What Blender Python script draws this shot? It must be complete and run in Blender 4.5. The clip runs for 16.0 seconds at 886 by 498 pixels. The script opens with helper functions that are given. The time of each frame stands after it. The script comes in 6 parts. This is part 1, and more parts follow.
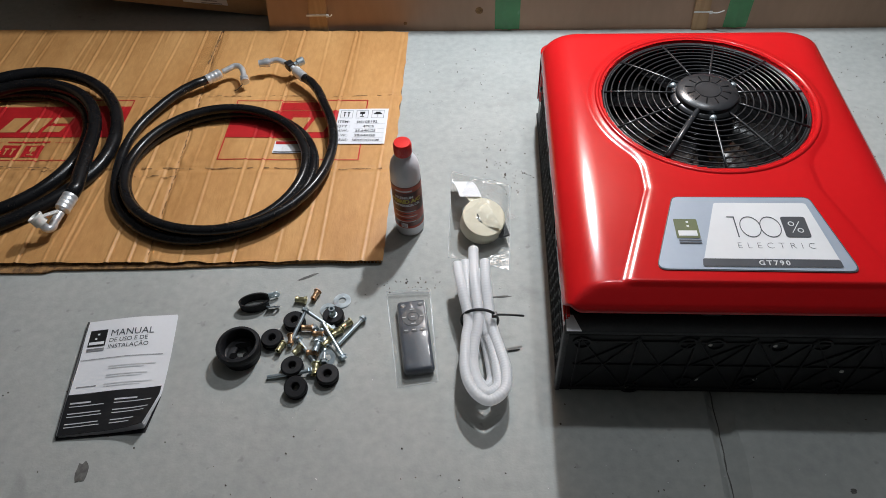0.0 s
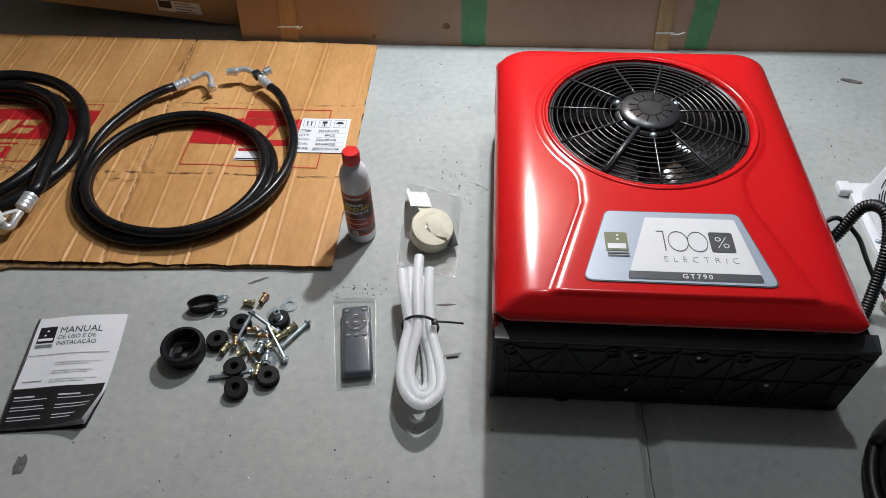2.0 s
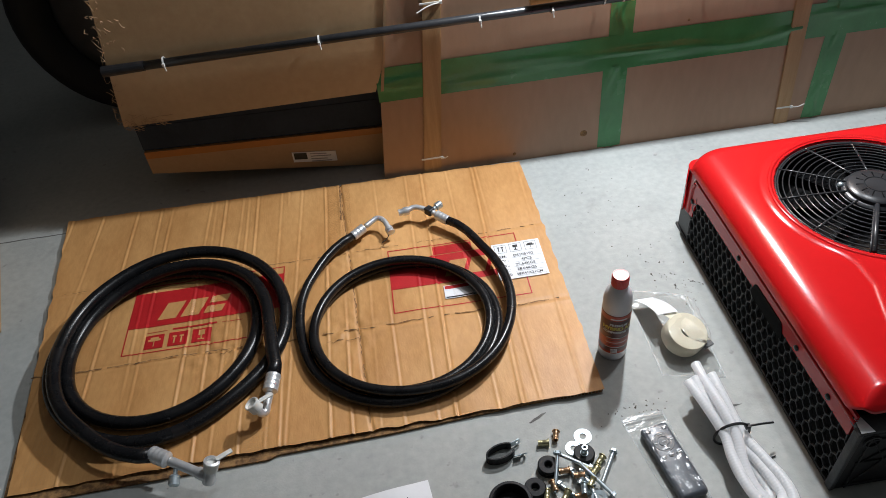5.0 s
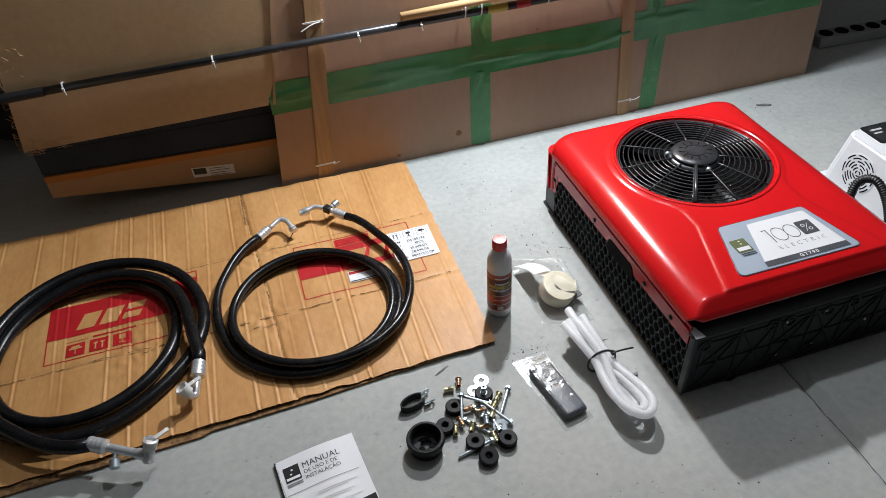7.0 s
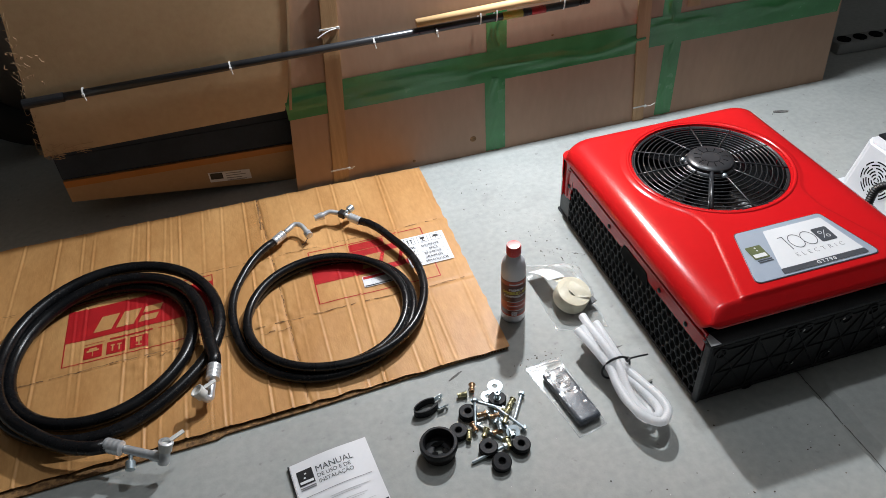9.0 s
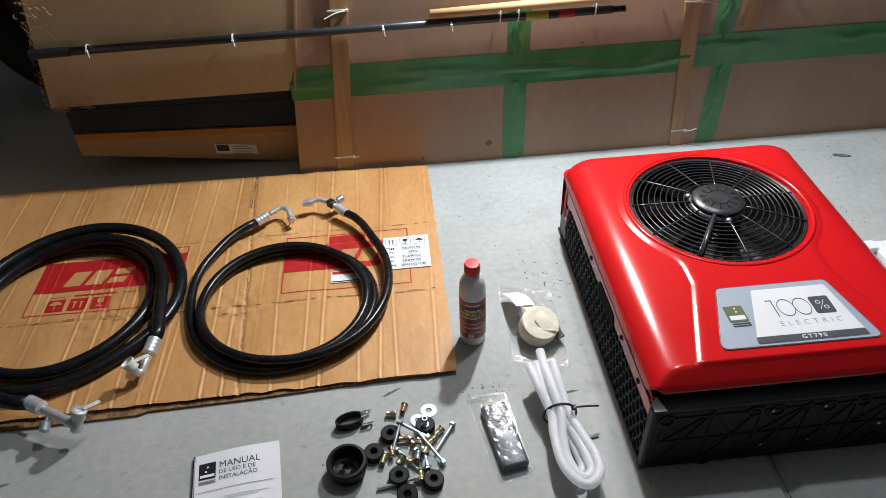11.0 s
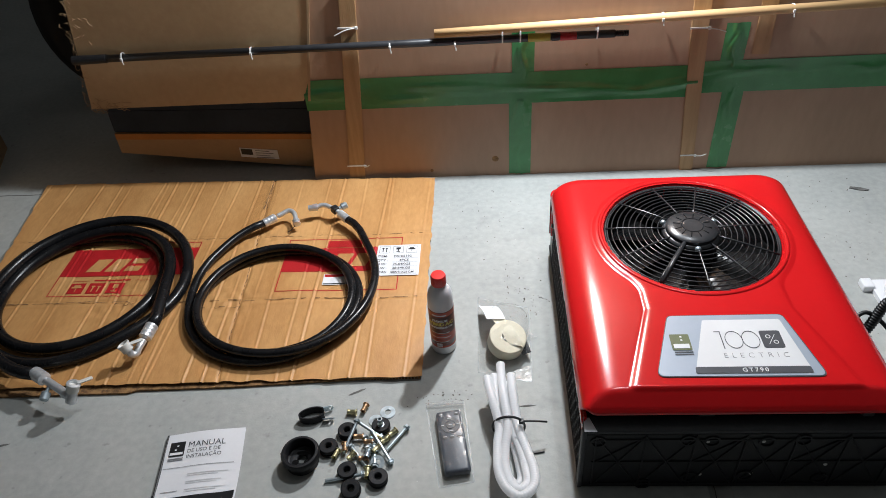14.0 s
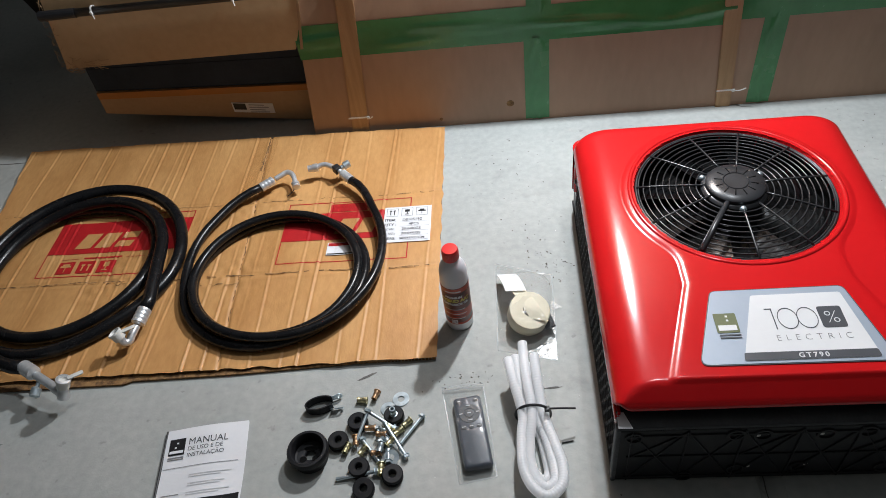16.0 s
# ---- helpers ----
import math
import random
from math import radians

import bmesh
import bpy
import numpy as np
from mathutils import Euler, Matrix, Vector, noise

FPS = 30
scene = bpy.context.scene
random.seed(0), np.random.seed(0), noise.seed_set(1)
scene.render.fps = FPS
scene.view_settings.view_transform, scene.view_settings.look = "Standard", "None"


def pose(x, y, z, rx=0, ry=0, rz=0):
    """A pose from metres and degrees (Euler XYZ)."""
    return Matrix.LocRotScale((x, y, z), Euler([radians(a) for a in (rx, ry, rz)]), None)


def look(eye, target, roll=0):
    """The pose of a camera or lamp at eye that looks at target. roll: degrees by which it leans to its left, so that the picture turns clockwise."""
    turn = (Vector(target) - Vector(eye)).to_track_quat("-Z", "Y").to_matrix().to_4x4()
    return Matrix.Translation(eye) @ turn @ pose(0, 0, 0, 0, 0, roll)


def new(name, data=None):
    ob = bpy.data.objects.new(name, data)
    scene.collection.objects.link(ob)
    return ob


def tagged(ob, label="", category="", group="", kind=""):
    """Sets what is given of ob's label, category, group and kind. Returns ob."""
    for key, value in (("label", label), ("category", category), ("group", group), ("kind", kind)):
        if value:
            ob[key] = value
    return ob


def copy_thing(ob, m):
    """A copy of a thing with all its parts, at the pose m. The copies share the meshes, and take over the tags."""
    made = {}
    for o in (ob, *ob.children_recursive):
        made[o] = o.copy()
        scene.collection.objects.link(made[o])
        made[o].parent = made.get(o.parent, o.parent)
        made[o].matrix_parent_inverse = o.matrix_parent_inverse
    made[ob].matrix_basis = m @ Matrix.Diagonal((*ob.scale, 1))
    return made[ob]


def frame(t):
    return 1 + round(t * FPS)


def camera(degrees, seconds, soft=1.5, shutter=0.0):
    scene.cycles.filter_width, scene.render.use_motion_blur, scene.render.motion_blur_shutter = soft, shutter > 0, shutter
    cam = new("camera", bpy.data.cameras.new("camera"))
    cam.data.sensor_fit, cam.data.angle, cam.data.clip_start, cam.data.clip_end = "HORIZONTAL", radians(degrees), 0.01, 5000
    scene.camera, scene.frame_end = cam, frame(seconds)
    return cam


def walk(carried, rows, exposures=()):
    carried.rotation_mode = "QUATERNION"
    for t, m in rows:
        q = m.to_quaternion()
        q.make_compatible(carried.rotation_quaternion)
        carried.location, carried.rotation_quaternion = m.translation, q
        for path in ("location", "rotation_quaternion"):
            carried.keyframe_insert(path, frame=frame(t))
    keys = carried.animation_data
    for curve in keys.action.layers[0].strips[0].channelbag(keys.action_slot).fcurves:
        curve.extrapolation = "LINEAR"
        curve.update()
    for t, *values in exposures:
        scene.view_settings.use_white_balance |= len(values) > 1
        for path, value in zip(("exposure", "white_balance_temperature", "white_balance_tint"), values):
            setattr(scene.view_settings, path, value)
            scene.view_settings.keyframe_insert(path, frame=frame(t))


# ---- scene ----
cam = camera(64.1, 16.0, 0.5)
PATH = [
    (0, (0.219, -0.655, 0.899), (0.117, 0.637, -0.624), -3.0),
    (0.5, (0.288, -0.648, 0.888), (0.21, 0.654, -0.629), -2.6),
    (1, (0.345, -0.633, 0.884), (0.278, 0.683, -0.621), -2.4),
    (1.5, (0.367, -0.636, 0.905), (0.323, 0.685, -0.596), -2.6),
    (2, (0.307, -0.674, 0.909), (0.203, 0.648, -0.587), -1.5),
    (2.5, (0.167, -0.717, 0.924), (-0.043, 0.613, -0.555), -1.7),
    (3, (-0.026, -0.794, 0.963), (-0.27, 0.566, -0.484), -6.5),
    (3.5, (-0.068, -0.795, 0.972), (-0.297, 0.608, -0.434), -6.6),
    (4, (-0.073, -0.68, 0.975), (-0.219, 0.777, -0.386), -6.7),
    (4.5, (-0.128, -0.573, 0.965), (-0.25, 0.897, -0.386), -6.3),
    (5, (-0.216, -0.603, 1.005), (-0.138, 0.865, -0.351), -6.5),
    (5.2, (-0.259, -0.643, 1.013), (-0.053, 0.811, -0.345), -6.8),
    (7.3, (-0.27, -0.789, 1.054), (0.131, 0.676, -0.248), -3.6),
    (7.5, (-0.273, -0.792, 1.054), (0.128, 0.678, -0.24), -3.4),
    (8, (-0.267, -0.803, 1.049), (0.134, 0.667, -0.246), -3.3),
    (8.5, (-0.266, -0.797, 1.047), (0.112, 0.678, -0.249), -4.0),
    (9, (-0.268, -0.789, 1.053), (0.094, 0.688, -0.246), -4.3),
    (9.2, (-0.268, -0.789, 1.046), (0.085, 0.693, -0.25), -4.2),
    (11.3, (0.057, -0.745, 1.011), (0.06, 0.768, -0.297), -4.1),
    (11.5, (0.096, -0.785, 1.019), (0.043, 0.728, -0.289), -5.1),
    (12, (0.174, -0.919, 1.043), (0.096, 0.59, -0.268), -4.5),
    (12.5, (0.18, -0.967, 1.066), (0.088, 0.55, -0.234), -4.3),
    (13, (0.167, -0.943, 1.063), (0.078, 0.583, -0.227), -2.8),
    (13.5, (0.163, -0.905, 1.064), (0.065, 0.626, -0.22), -2.9),
    (14, (0.197, -0.791, 1.043), (0.063, 0.74, -0.236), -4.6),
    (14.5, (0.234, -0.718, 1.028), (0.069, 0.804, -0.259), -7.1),
    (15, (0.25, -0.697, 1.026), (0.076, 0.805, -0.282), -9.0),
    (15.5, (0.234, -0.677, 1.006), (0.053, 0.748, -0.386), -9.6),
    (16, (0.206, -0.638, 1.01), (0.005, 0.748, -0.418), -9.1),
]
walk(cam, [(t, look(eye, target, roll)) for t, eye, target, roll in PATH],
     exposures=[(0.0, -0.10), (1.5, 0.0), (2.5, -0.08), (3.5, 0.06), (4.5, 0.04), (5.2, 0.09), (8.0, 0.16), (12.5, 0.14), (15.0, 0.09), (16.0, 0.07)])

# ---- light ----
world = bpy.data.worlds.new("world")
scene.world = world
world.use_nodes = True
world.node_tree.nodes["Background"].inputs[0].default_value = (0.9, 0.95, 1.0, 1)
world.node_tree.nodes["Background"].inputs[1].default_value = 0.03


def point_lamp(name, at, watts, size, colour):
    d = bpy.data.lights.new(name, "POINT")
    d.energy, d.shadow_soft_size, d.color = watts, size, colour
    ob = new(name, d)
    ob.location = at
    return ob


point_lamp("work_lamp", (0.348, 0.702, 0.94), 51, 0.020, (0.86, 0.928, 1.0))
point_lamp("ceiling_lamp", (0.66, 0.68, 2.25), 48, 0.05, (0.875, 0.935, 1.0))


# ---- materials ----
def material(name, a, b=None, scale=40.0, rough=0.6, metal=0.0, bump=0.0, bump_scale=200.0, detail=6.0, fine=0.25, spread=(0.35, 0.65),
             stretch=(1, 1, 1), coat=0.0, trans=0.0, spec=0.5, rough_vary=0.0):
    """Principled surface: two colours mixed by coarse and fine noise, in metres."""
    m = bpy.data.materials.new(name)
    m.use_nodes = True
    n, l = m.node_tree.nodes, m.node_tree.links
    p = n["Principled BSDF"]
    p.inputs["Roughness"].default_value = rough
    p.inputs["Metallic"].default_value = metal
    p.inputs["Coat Weight"].default_value = coat
    p.inputs["Coat Roughness"].default_value = 0.08
    p.inputs["Transmission Weight"].default_value = trans
    p.inputs["Specular IOR Level"].default_value = spec
    b = b or tuple(c * 0.8 for c in a)
    tc = n.new("ShaderNodeTexCoord")
    mp = n.new("ShaderNodeMapping")
    mp.inputs["Scale"].default_value = stretch
    l.new(tc.outputs["Object"], mp.inputs["Vector"])
    big = n.new("ShaderNodeTexNoise")
    big.inputs["Scale"].default_value, big.inputs["Detail"].default_value = scale, detail
    small = n.new("ShaderNodeTexNoise")
    small.inputs["Scale"].default_value, small.inputs["Detail"].default_value = scale * 14, 3
    l.new(mp.outputs[0], big.inputs["Vector"])
    l.new(mp.outputs[0], small.inputs["Vector"])
    mixf = n.new("ShaderNodeMix")
    mixf.inputs[0].default_value = fine
    l.new(big.outputs[0], mixf.inputs[2])
    l.new(small.outputs[0], mixf.inputs[3])
    ramp = n.new("ShaderNodeValToRGB")
    ramp.color_ramp.elements[0].position, ramp.color_ramp.elements[1].position = spread
    ramp.color_ramp.elements[0].color, ramp.color_ramp.elements[1].color = (*b, 1), (*a, 1)
    l.new(mixf.outputs[0], ramp.inputs[0])
    l.new(ramp.outputs[0], p.inputs["Base Color"])
    if rough_vary:
        mr = n.new("ShaderNodeMapRange")
        mr.inputs[3].default_value, mr.inputs[4].default_value = rough - rough_vary, rough + rough_vary
        l.new(big.outputs[0], mr.inputs[0])
        l.new(mr.outputs[0], p.inputs["Roughness"])
    if bump:
        bn = n.new("ShaderNodeTexNoise")
        bn.inputs["Scale"].default_value, bn.inputs["Detail"].default_value = bump_scale, 4
        l.new(mp.outputs[0], bn.inputs["Vector"])
        bp = n.new("ShaderNodeBump")
        bp.inputs["Strength"].default_value, bp.inputs["Distance"].default_value = bump, 0.002
        l.new(bn.outputs[0], bp.inputs["Height"])
        l.new(bp.outputs[0], p.inputs["Normal"])
    return m


def concrete_material():
    m = material("concrete", (0.425, 0.435, 0.415), (0.335, 0.347, 0.333), scale=5.0, rough=0.66, bump=0.14, bump_scale=260, detail=11, fine=0.50, spread=(0.33, 0.64), rough_vary=0.08, spec=0.12)
    n, l = m.node_tree.nodes, m.node_tree.links
    p = n["Principled BSDF"]
    ramp = next(x for x in n if x.type == "VALTORGB")
    tc = next(x for x in n if x.type == "TEX_COORD")
    # dark grit and scuffs
    spots = n.new("ShaderNodeTexNoise")
    spots.inputs["Scale"].default_value, spots.inputs["Detail"].default_value = 55, 2
    l.new(tc.outputs["Object"], spots.inputs["Vector"])
    r2 = n.new("ShaderNodeValToRGB")
    r2.color_ramp.elements[0].position, r2.color_ramp.elements[1].position = 0.68, 0.76
    l.new(spots.outputs[0], r2.inputs[0])
    scuff = n.new("ShaderNodeTexNoise")
    scuff.inputs["Scale"].default_value, scuff.inputs["Detail"].default_value, scuff.inputs["Distortion"].default_value = 6, 8, 1.5
    l.new(tc.outputs["Object"], scuff.inputs["Vector"])
    r3 = n.new("ShaderNodeValToRGB")
    r3.color_ramp.elements[0].position, r3.color_ramp.elements[1].position = 0.62, 0.72
    r3.color_ramp.elements[1].color = (0.5, 0.5, 0.5, 1)
    l.new(scuff.outputs[0], r3.inputs[0])
    mul = n.new("ShaderNodeMath")
    mul.operation = "MAXIMUM"
    sc = n.new("ShaderNodeMath")
    sc.operation = "MULTIPLY"
    sc.inputs[1].default_value = 0.45
    l.new(r2.outputs[0], sc.inputs[0])
    sc2 = n.new("ShaderNodeMath")
    sc2.operation = "MULTIPLY"
    sc2.inputs[1].default_value = 0.5
    l.new(r3.outputs[0], sc2.inputs[0])
    l.new(sc.outputs[0], mul.inputs[0])
    l.new(sc2.outputs[0], mul.inputs[1])
    mix = n.new("ShaderNodeMix")
    mix.data_type = "RGBA"
    mix.inputs[7].default_value = (0.2, 0.195, 0.185, 1)
    l.new(mul.outputs[0], mix.inputs[0])
    l.new(ramp.outputs[0], mix.inputs[6])
    l.new(mix.outputs[2], p.inputs["Base Color"])
    return m


def film_material(name, tint, gloss_rough, milk=0.0, sheen=0.06):
    """Thin clear plastic film: see-through, with a glossy sheen towards its rim and a little milkiness."""
    m = bpy.data.materials.new(name)
    m.use_nodes = True
    n, l = m.node_tree.nodes, m.node_tree.links
    n.remove(n["Principled BSDF"])
    out = n["Material Output"]
    tr, gl, df = n.new("ShaderNodeBsdfTransparent"), n.new("ShaderNodeBsdfGlossy"), n.new("ShaderNodeBsdfDiffuse")
    tr.inputs[0].default_value = (*tint, 1)
    gl.inputs["Roughness"].default_value = gloss_rough
    df.inputs[0].default_value = (0.8, 0.8, 0.8, 1)
    m1, m2 = n.new("ShaderNodeMixShader"), n.new("ShaderNodeMixShader")
    lw, fr = n.new("ShaderNodeLayerWeight"), n.new("ShaderNodeMapRange")
    lw.inputs[0].default_value = 0.3
    fr.inputs[3].default_value, fr.inputs[4].default_value = sheen, 0.15
    l.new(lw.outputs["Facing"], fr.inputs[0])
    tc, no, bp = n.new("ShaderNodeTexCoord"), n.new("ShaderNodeTexNoise"), n.new("ShaderNodeBump")
    no.inputs["Scale"].default_value, no.inputs["Detail"].default_value, no.inputs["Distortion"].default_value = 75, 3, 1.2
    bp.inputs["Strength"].default_value, bp.inputs["Distance"].default_value = 0.12, 0.004
    l.new(tc.outputs["Object"], no.inputs["Vector"])
    l.new(no.outputs[0], bp.inputs["Height"])
    l.new(bp.outputs[0], gl.inputs["Normal"])
    m1.inputs[0].default_value = milk
    l.new(tr.outputs[0], m1.inputs[1])
    l.new(df.outputs[0], m1.inputs[2])
    l.new(fr.outputs[0], m2.inputs[0])
    l.new(m1.outputs[0], m2.inputs[1])
    l.new(gl.outputs[0], m2.inputs[2])
    l.new(m2.outputs[0], out.inputs[0])
    return m


CONCRETE = concrete_material()
WALL = material("garage_wall_paint", (0.30, 0.30, 0.29), (0.22, 0.22, 0.21), scale=3, rough=0.8)
CARD = material("orange_cardboard", (0.61, 0.325, 0.120), (0.46, 0.22, 0.072), scale=9, rough=0.52, bump=0.12, bump_scale=300, fine=0.35, stretch=(1, 0.35, 1), rough_vary=0.1)
CARD_EDGE = material("cardboard_edge", (0.33, 0.18, 0.07), (0.12, 0.06, 0.025), scale=120, rough=0.9, spread=(0.4, 0.6))
BROWN = material("brown_cardboard", (0.41, 0.255, 0.165), (0.33, 0.20, 0.125), scale=5, rough=0.5, bump=0.1, bump_scale=90, fine=0.3, stretch=(1, 1, 0.3), rough_vary=0.1)
KRAFT = material("kraft_cardboard", (0.44, 0.29, 0.16), (0.37, 0.235, 0.125), scale=7, rough=0.7, bump=0.08, fine=0.3)
KRAFT_IN = material("box_inside", (0.30, 0.19, 0.10), (0.2, 0.12, 0.06), scale=7, rough=0.8)
ORANGE_BOX = material("orange_printed_card", (0.45, 0.17, 0.03), (0.36, 0.15, 0.035), scale=8, rough=0.55)
BLACK_CARD = material("black_printed_card", (0.030, 0.044, 0.068), (0.021, 0.031, 0.050), scale=14, rough=0.75, spec=0.2)
PINE = material("pine_wood", (0.48, 0.30, 0.150), (0.36, 0.205, 0.09), scale=16, rough=0.55, bump=0.15, bump_scale=120, stretch=(4, 4, 0.25), fine=0.2)
DOWEL = material("pale_dowel", (0.66, 0.43, 0.22), (0.56, 0.34, 0.15), scale=20, rough=0.55, stretch=(0.2, 3, 3))
GREEN = material("green_tape", (0.058, 0.255, 0.085), (0.042, 0.195, 0.062), scale=18, rough=0.24, bump=0.3, bump_scale=60, fine=0.1, rough_vary=0.1)
RUBBER = material("black_hose_rubber", (0.010, 0.010, 0.011), (0.006, 0.006, 0.007), scale=30, rough=0.27, bump=0.06, bump_scale=500, rough_vary=0.09, spec=0.30)
GROMMET = material("grey_rubber", (0.009, 0.009, 0.011), (0.005, 0.005, 0.006), scale=90, rough=0.6, spec=0.3, bump=0.1, bump_scale=900)
ALU = material("aluminium", (0.78, 0.79, 0.80), (0.62, 0.63, 0.65), scale=60, rough=0.33, metal=0.62, bump=0.08, bump_scale=700)
ZINC = material("zinc_steel", (0.60, 0.68, 0.72), (0.42, 0.49, 0.53), scale=90, rough=0.36, metal=0.8, rough_vary=0.1)
BRASS = material("yellow_zinc", (0.60, 0.55, 0.34), (0.42, 0.38, 0.21), scale=90, rough=0.34, metal=0.85)
COPPER = material("copper_zinc", (0.62, 0.40, 0.24), (0.38, 0.22, 0.12), scale=90, rough=0.34, metal=0.85)
RED = material("red_gloss_cover", (0.53, 0.009, 0.012), (0.49, 0.008, 0.010), scale=6, rough=0.18, spec=0.38, bump=0.03, bump_scale=500, coat=0.14, rough_vary=0.04)
BLACK = material("black_plastic", (0.016, 0.016, 0.018), (0.010, 0.010, 0.011), scale=50, rough=0.42, bump=0.1, bump_scale=900)
SATIN = material("black_satin_plastic", (0.030, 0.031, 0.034), (0.020, 0.020, 0.022), scale=30, rough=0.3, rough_vary=0.08)
FRONT = material("matt_black_plastic", (0.009, 0.009, 0.011), (0.005, 0.005, 0.006), scale=24, rough=0.55, bump=0.1, bump_scale=700)
GREY_DARK = material("dusty_black_plastic", (0.030, 0.031, 0.035), (0.014, 0.014, 0.016), scale=20, rough=0.5, fine=0.4, bump=0.1, bump_scale=600)
GREY_EDGE = material("dusty_grey_plastic", (0.075, 0.08, 0.085), (0.03, 0.03, 0.033), scale=18, rough=0.6, fine=0.4)
# near-black: the shade inside wells, gaps and holes is put into the colour
SHADE_BLACK = material("dark_inside_shade", (0.004, 0.004, 0.004), (0.002, 0.002, 0.002), scale=20, rough=0.8, spec=0.1)
WHITE = material("white_plastic", (0.80, 0.80, 0.82), (0.75, 0.75, 0.77), scale=20, rough=0.35, bump=0.04, bump_scale=800)
BOTTLE = material("grey_white_bottle", (0.66, 0.66, 0.68), (0.60, 0.60, 0.63), scale=25, rough=0.35)
CAP_RED = material("red_cap", (0.70, 0.022, 0.02), (0.6, 0.016, 0.016), scale=60, rough=0.28)
PAPER = material("white_paper", (0.78, 0.78, 0.80), (0.73, 0.73, 0.75), scale=12, rough=0.4)
INK = material("black_ink", (0.018, 0.018, 0.02), (0.012, 0.012, 0.013), scale=25, rough=0.4)
INK_GREY = material("grey_ink", (0.25, 0.25, 0.26), scale=25, rough=0.5)
INK_PALE = material("pale_grey_ink", (0.62, 0.62, 0.63), scale=25, rough=0.5)
INK_RED = material("red_print", (0.50, 0.018, 0.022), (0.40, 0.014, 0.016), scale=30, rough=0.4, fine=0.4)
INK_YELLOW = material("yellow_print", (0.52, 0.43, 0.06), scale=30, rough=0.4)
LABEL_BROWN = material("bottle_label_print", (0.16, 0.03, 0.015), (0.05, 0.012, 0.01), scale=60, rough=0.35, spread=(0.42, 0.6))
LABEL_RED = material("red_brown_print", (0.42, 0.05, 0.02), scale=60, rough=0.35)
SILVER = material("silver_blue_plate", (0.40, 0.46, 0.54), (0.36, 0.42, 0.50), scale=10, rough=0.3, metal=0.25)
PLATE = material("pale_plate", (0.68, 0.69, 0.70), (0.64, 0.65, 0.66), scale=10, rough=0.3)
OLIVE = material("olive_print", (0.11, 0.13, 0.05), scale=30, rough=0.4)
SLATE = material("slate_print", (0.07, 0.075, 0.085), scale=30, rough=0.35)
REMOTE = material("dark_grey_remote", (0.048, 0.057, 0.076), (0.038, 0.046, 0.062), scale=60, rough=0.35)
KEYPAD = material("remote_keys", (0.03, 0.032, 0.036), scale=60, rough=0.45)
KEY_MARK = material("pale_print", (0.6, 0.6, 0.62), scale=60, rough=0.5)
TUBE = material("milky_tube", (0.95, 0.95, 0.96), (0.92, 0.92, 0.935), scale=40, rough=0.28)
def translucent_white():
    """Milky thin plastic: part of the light goes through."""
    n, l = TUBE.node_tree.nodes, TUBE.node_tree.links
    p = n["Principled BSDF"]
    tl, mx = n.new("ShaderNodeBsdfTranslucent"), n.new("ShaderNodeMixShader")
    tl.inputs[0].default_value = (0.98, 0.98, 0.98, 1)
    mx.inputs[0].default_value = 0.5
    l.new(p.outputs[0], mx.inputs[1])
    l.new(tl.outputs[0], mx.inputs[2])
    l.new(mx.outputs[0], n["Material Output"].inputs[0])


translucent_white()
TAN_CARTON = material("tan_carton", (0.58, 0.40, 0.225), (0.47, 0.31, 0.165), scale=4, rough=0.5, bump=0.1, bump_scale=80, fine=0.3, rough_vary=0.1)
WIRE = material("grille_wire", (0.028, 0.029, 0.031), (0.018, 0.018, 0.020), scale=30, rough=0.26)
BLADE = material("fan_blade_plastic", (0.008, 0.008, 0.009), (0.004, 0.004, 0.004), scale=30, rough=0.16, spec=0.5, bump=0.25, bump_scale=60)
NYLON = material("white_nylon", (0.75, 0.74, 0.70), scale=80, rough=0.4)
CREAM = material("cream_foam_tape", (0.76, 0.71, 0.56), (0.68, 0.62, 0.46), scale=30, rough=0.6)
IVORY = material("ivory_connector", (0.70, 0.66, 0.52), scale=60, rough=0.4)
TYRE = material("tyre_rubber", (0.014, 0.014, 0.015), scale=30, rough=0.7)
STEEL_RIM = material("grey_steel", (0.2, 0.2, 0.21), scale=30, rough=0.5, metal=0.6)
DIRT = material("dark_dirt", (0.17, 0.165, 0.155), (0.07, 0.067, 0.062), scale=120, rough=0.9)
CRUMB = material("floor_crumbs", (0.16, 0.12, 0.09), (0.05, 0.04, 0.03), scale=300, rough=0.9)
CRUMB_WHITE = material("pale_crumbs", (0.8, 0.8, 0.78), scale=300, rough=0.7)
CLEAR = film_material("clear_bag_film", (0.97, 0.97, 0.965), 0.12, 0.05, 0.012)
TAPE_CLEAR = film_material("clear_packing_tape", (0.985, 0.975, 0.96), 0.14, 0.0, 0.04)
SEAM = film_material("bag_seam_film", (0.93, 0.93, 0.93), 0.2, 0.3)


# ---- builders ----
def part(name, bm, mat, parent=None, label="", smooth=False):
    """Links a bmesh as one mesh object under a thing or a part."""
    me = bpy.data.meshes.new(name)
    bmesh.ops.recalc_face_normals(bm, faces=bm.faces)
    bm.to_mesh(me)
    bm.free()
    if smooth:
        for p in me.polygons:
            p.use_smooth = True
    me.materials.append(mat)
    ob = new(name, me)
    if parent:
        ob.parent = parent
    if label:
        ob["label"] = label
    return ob


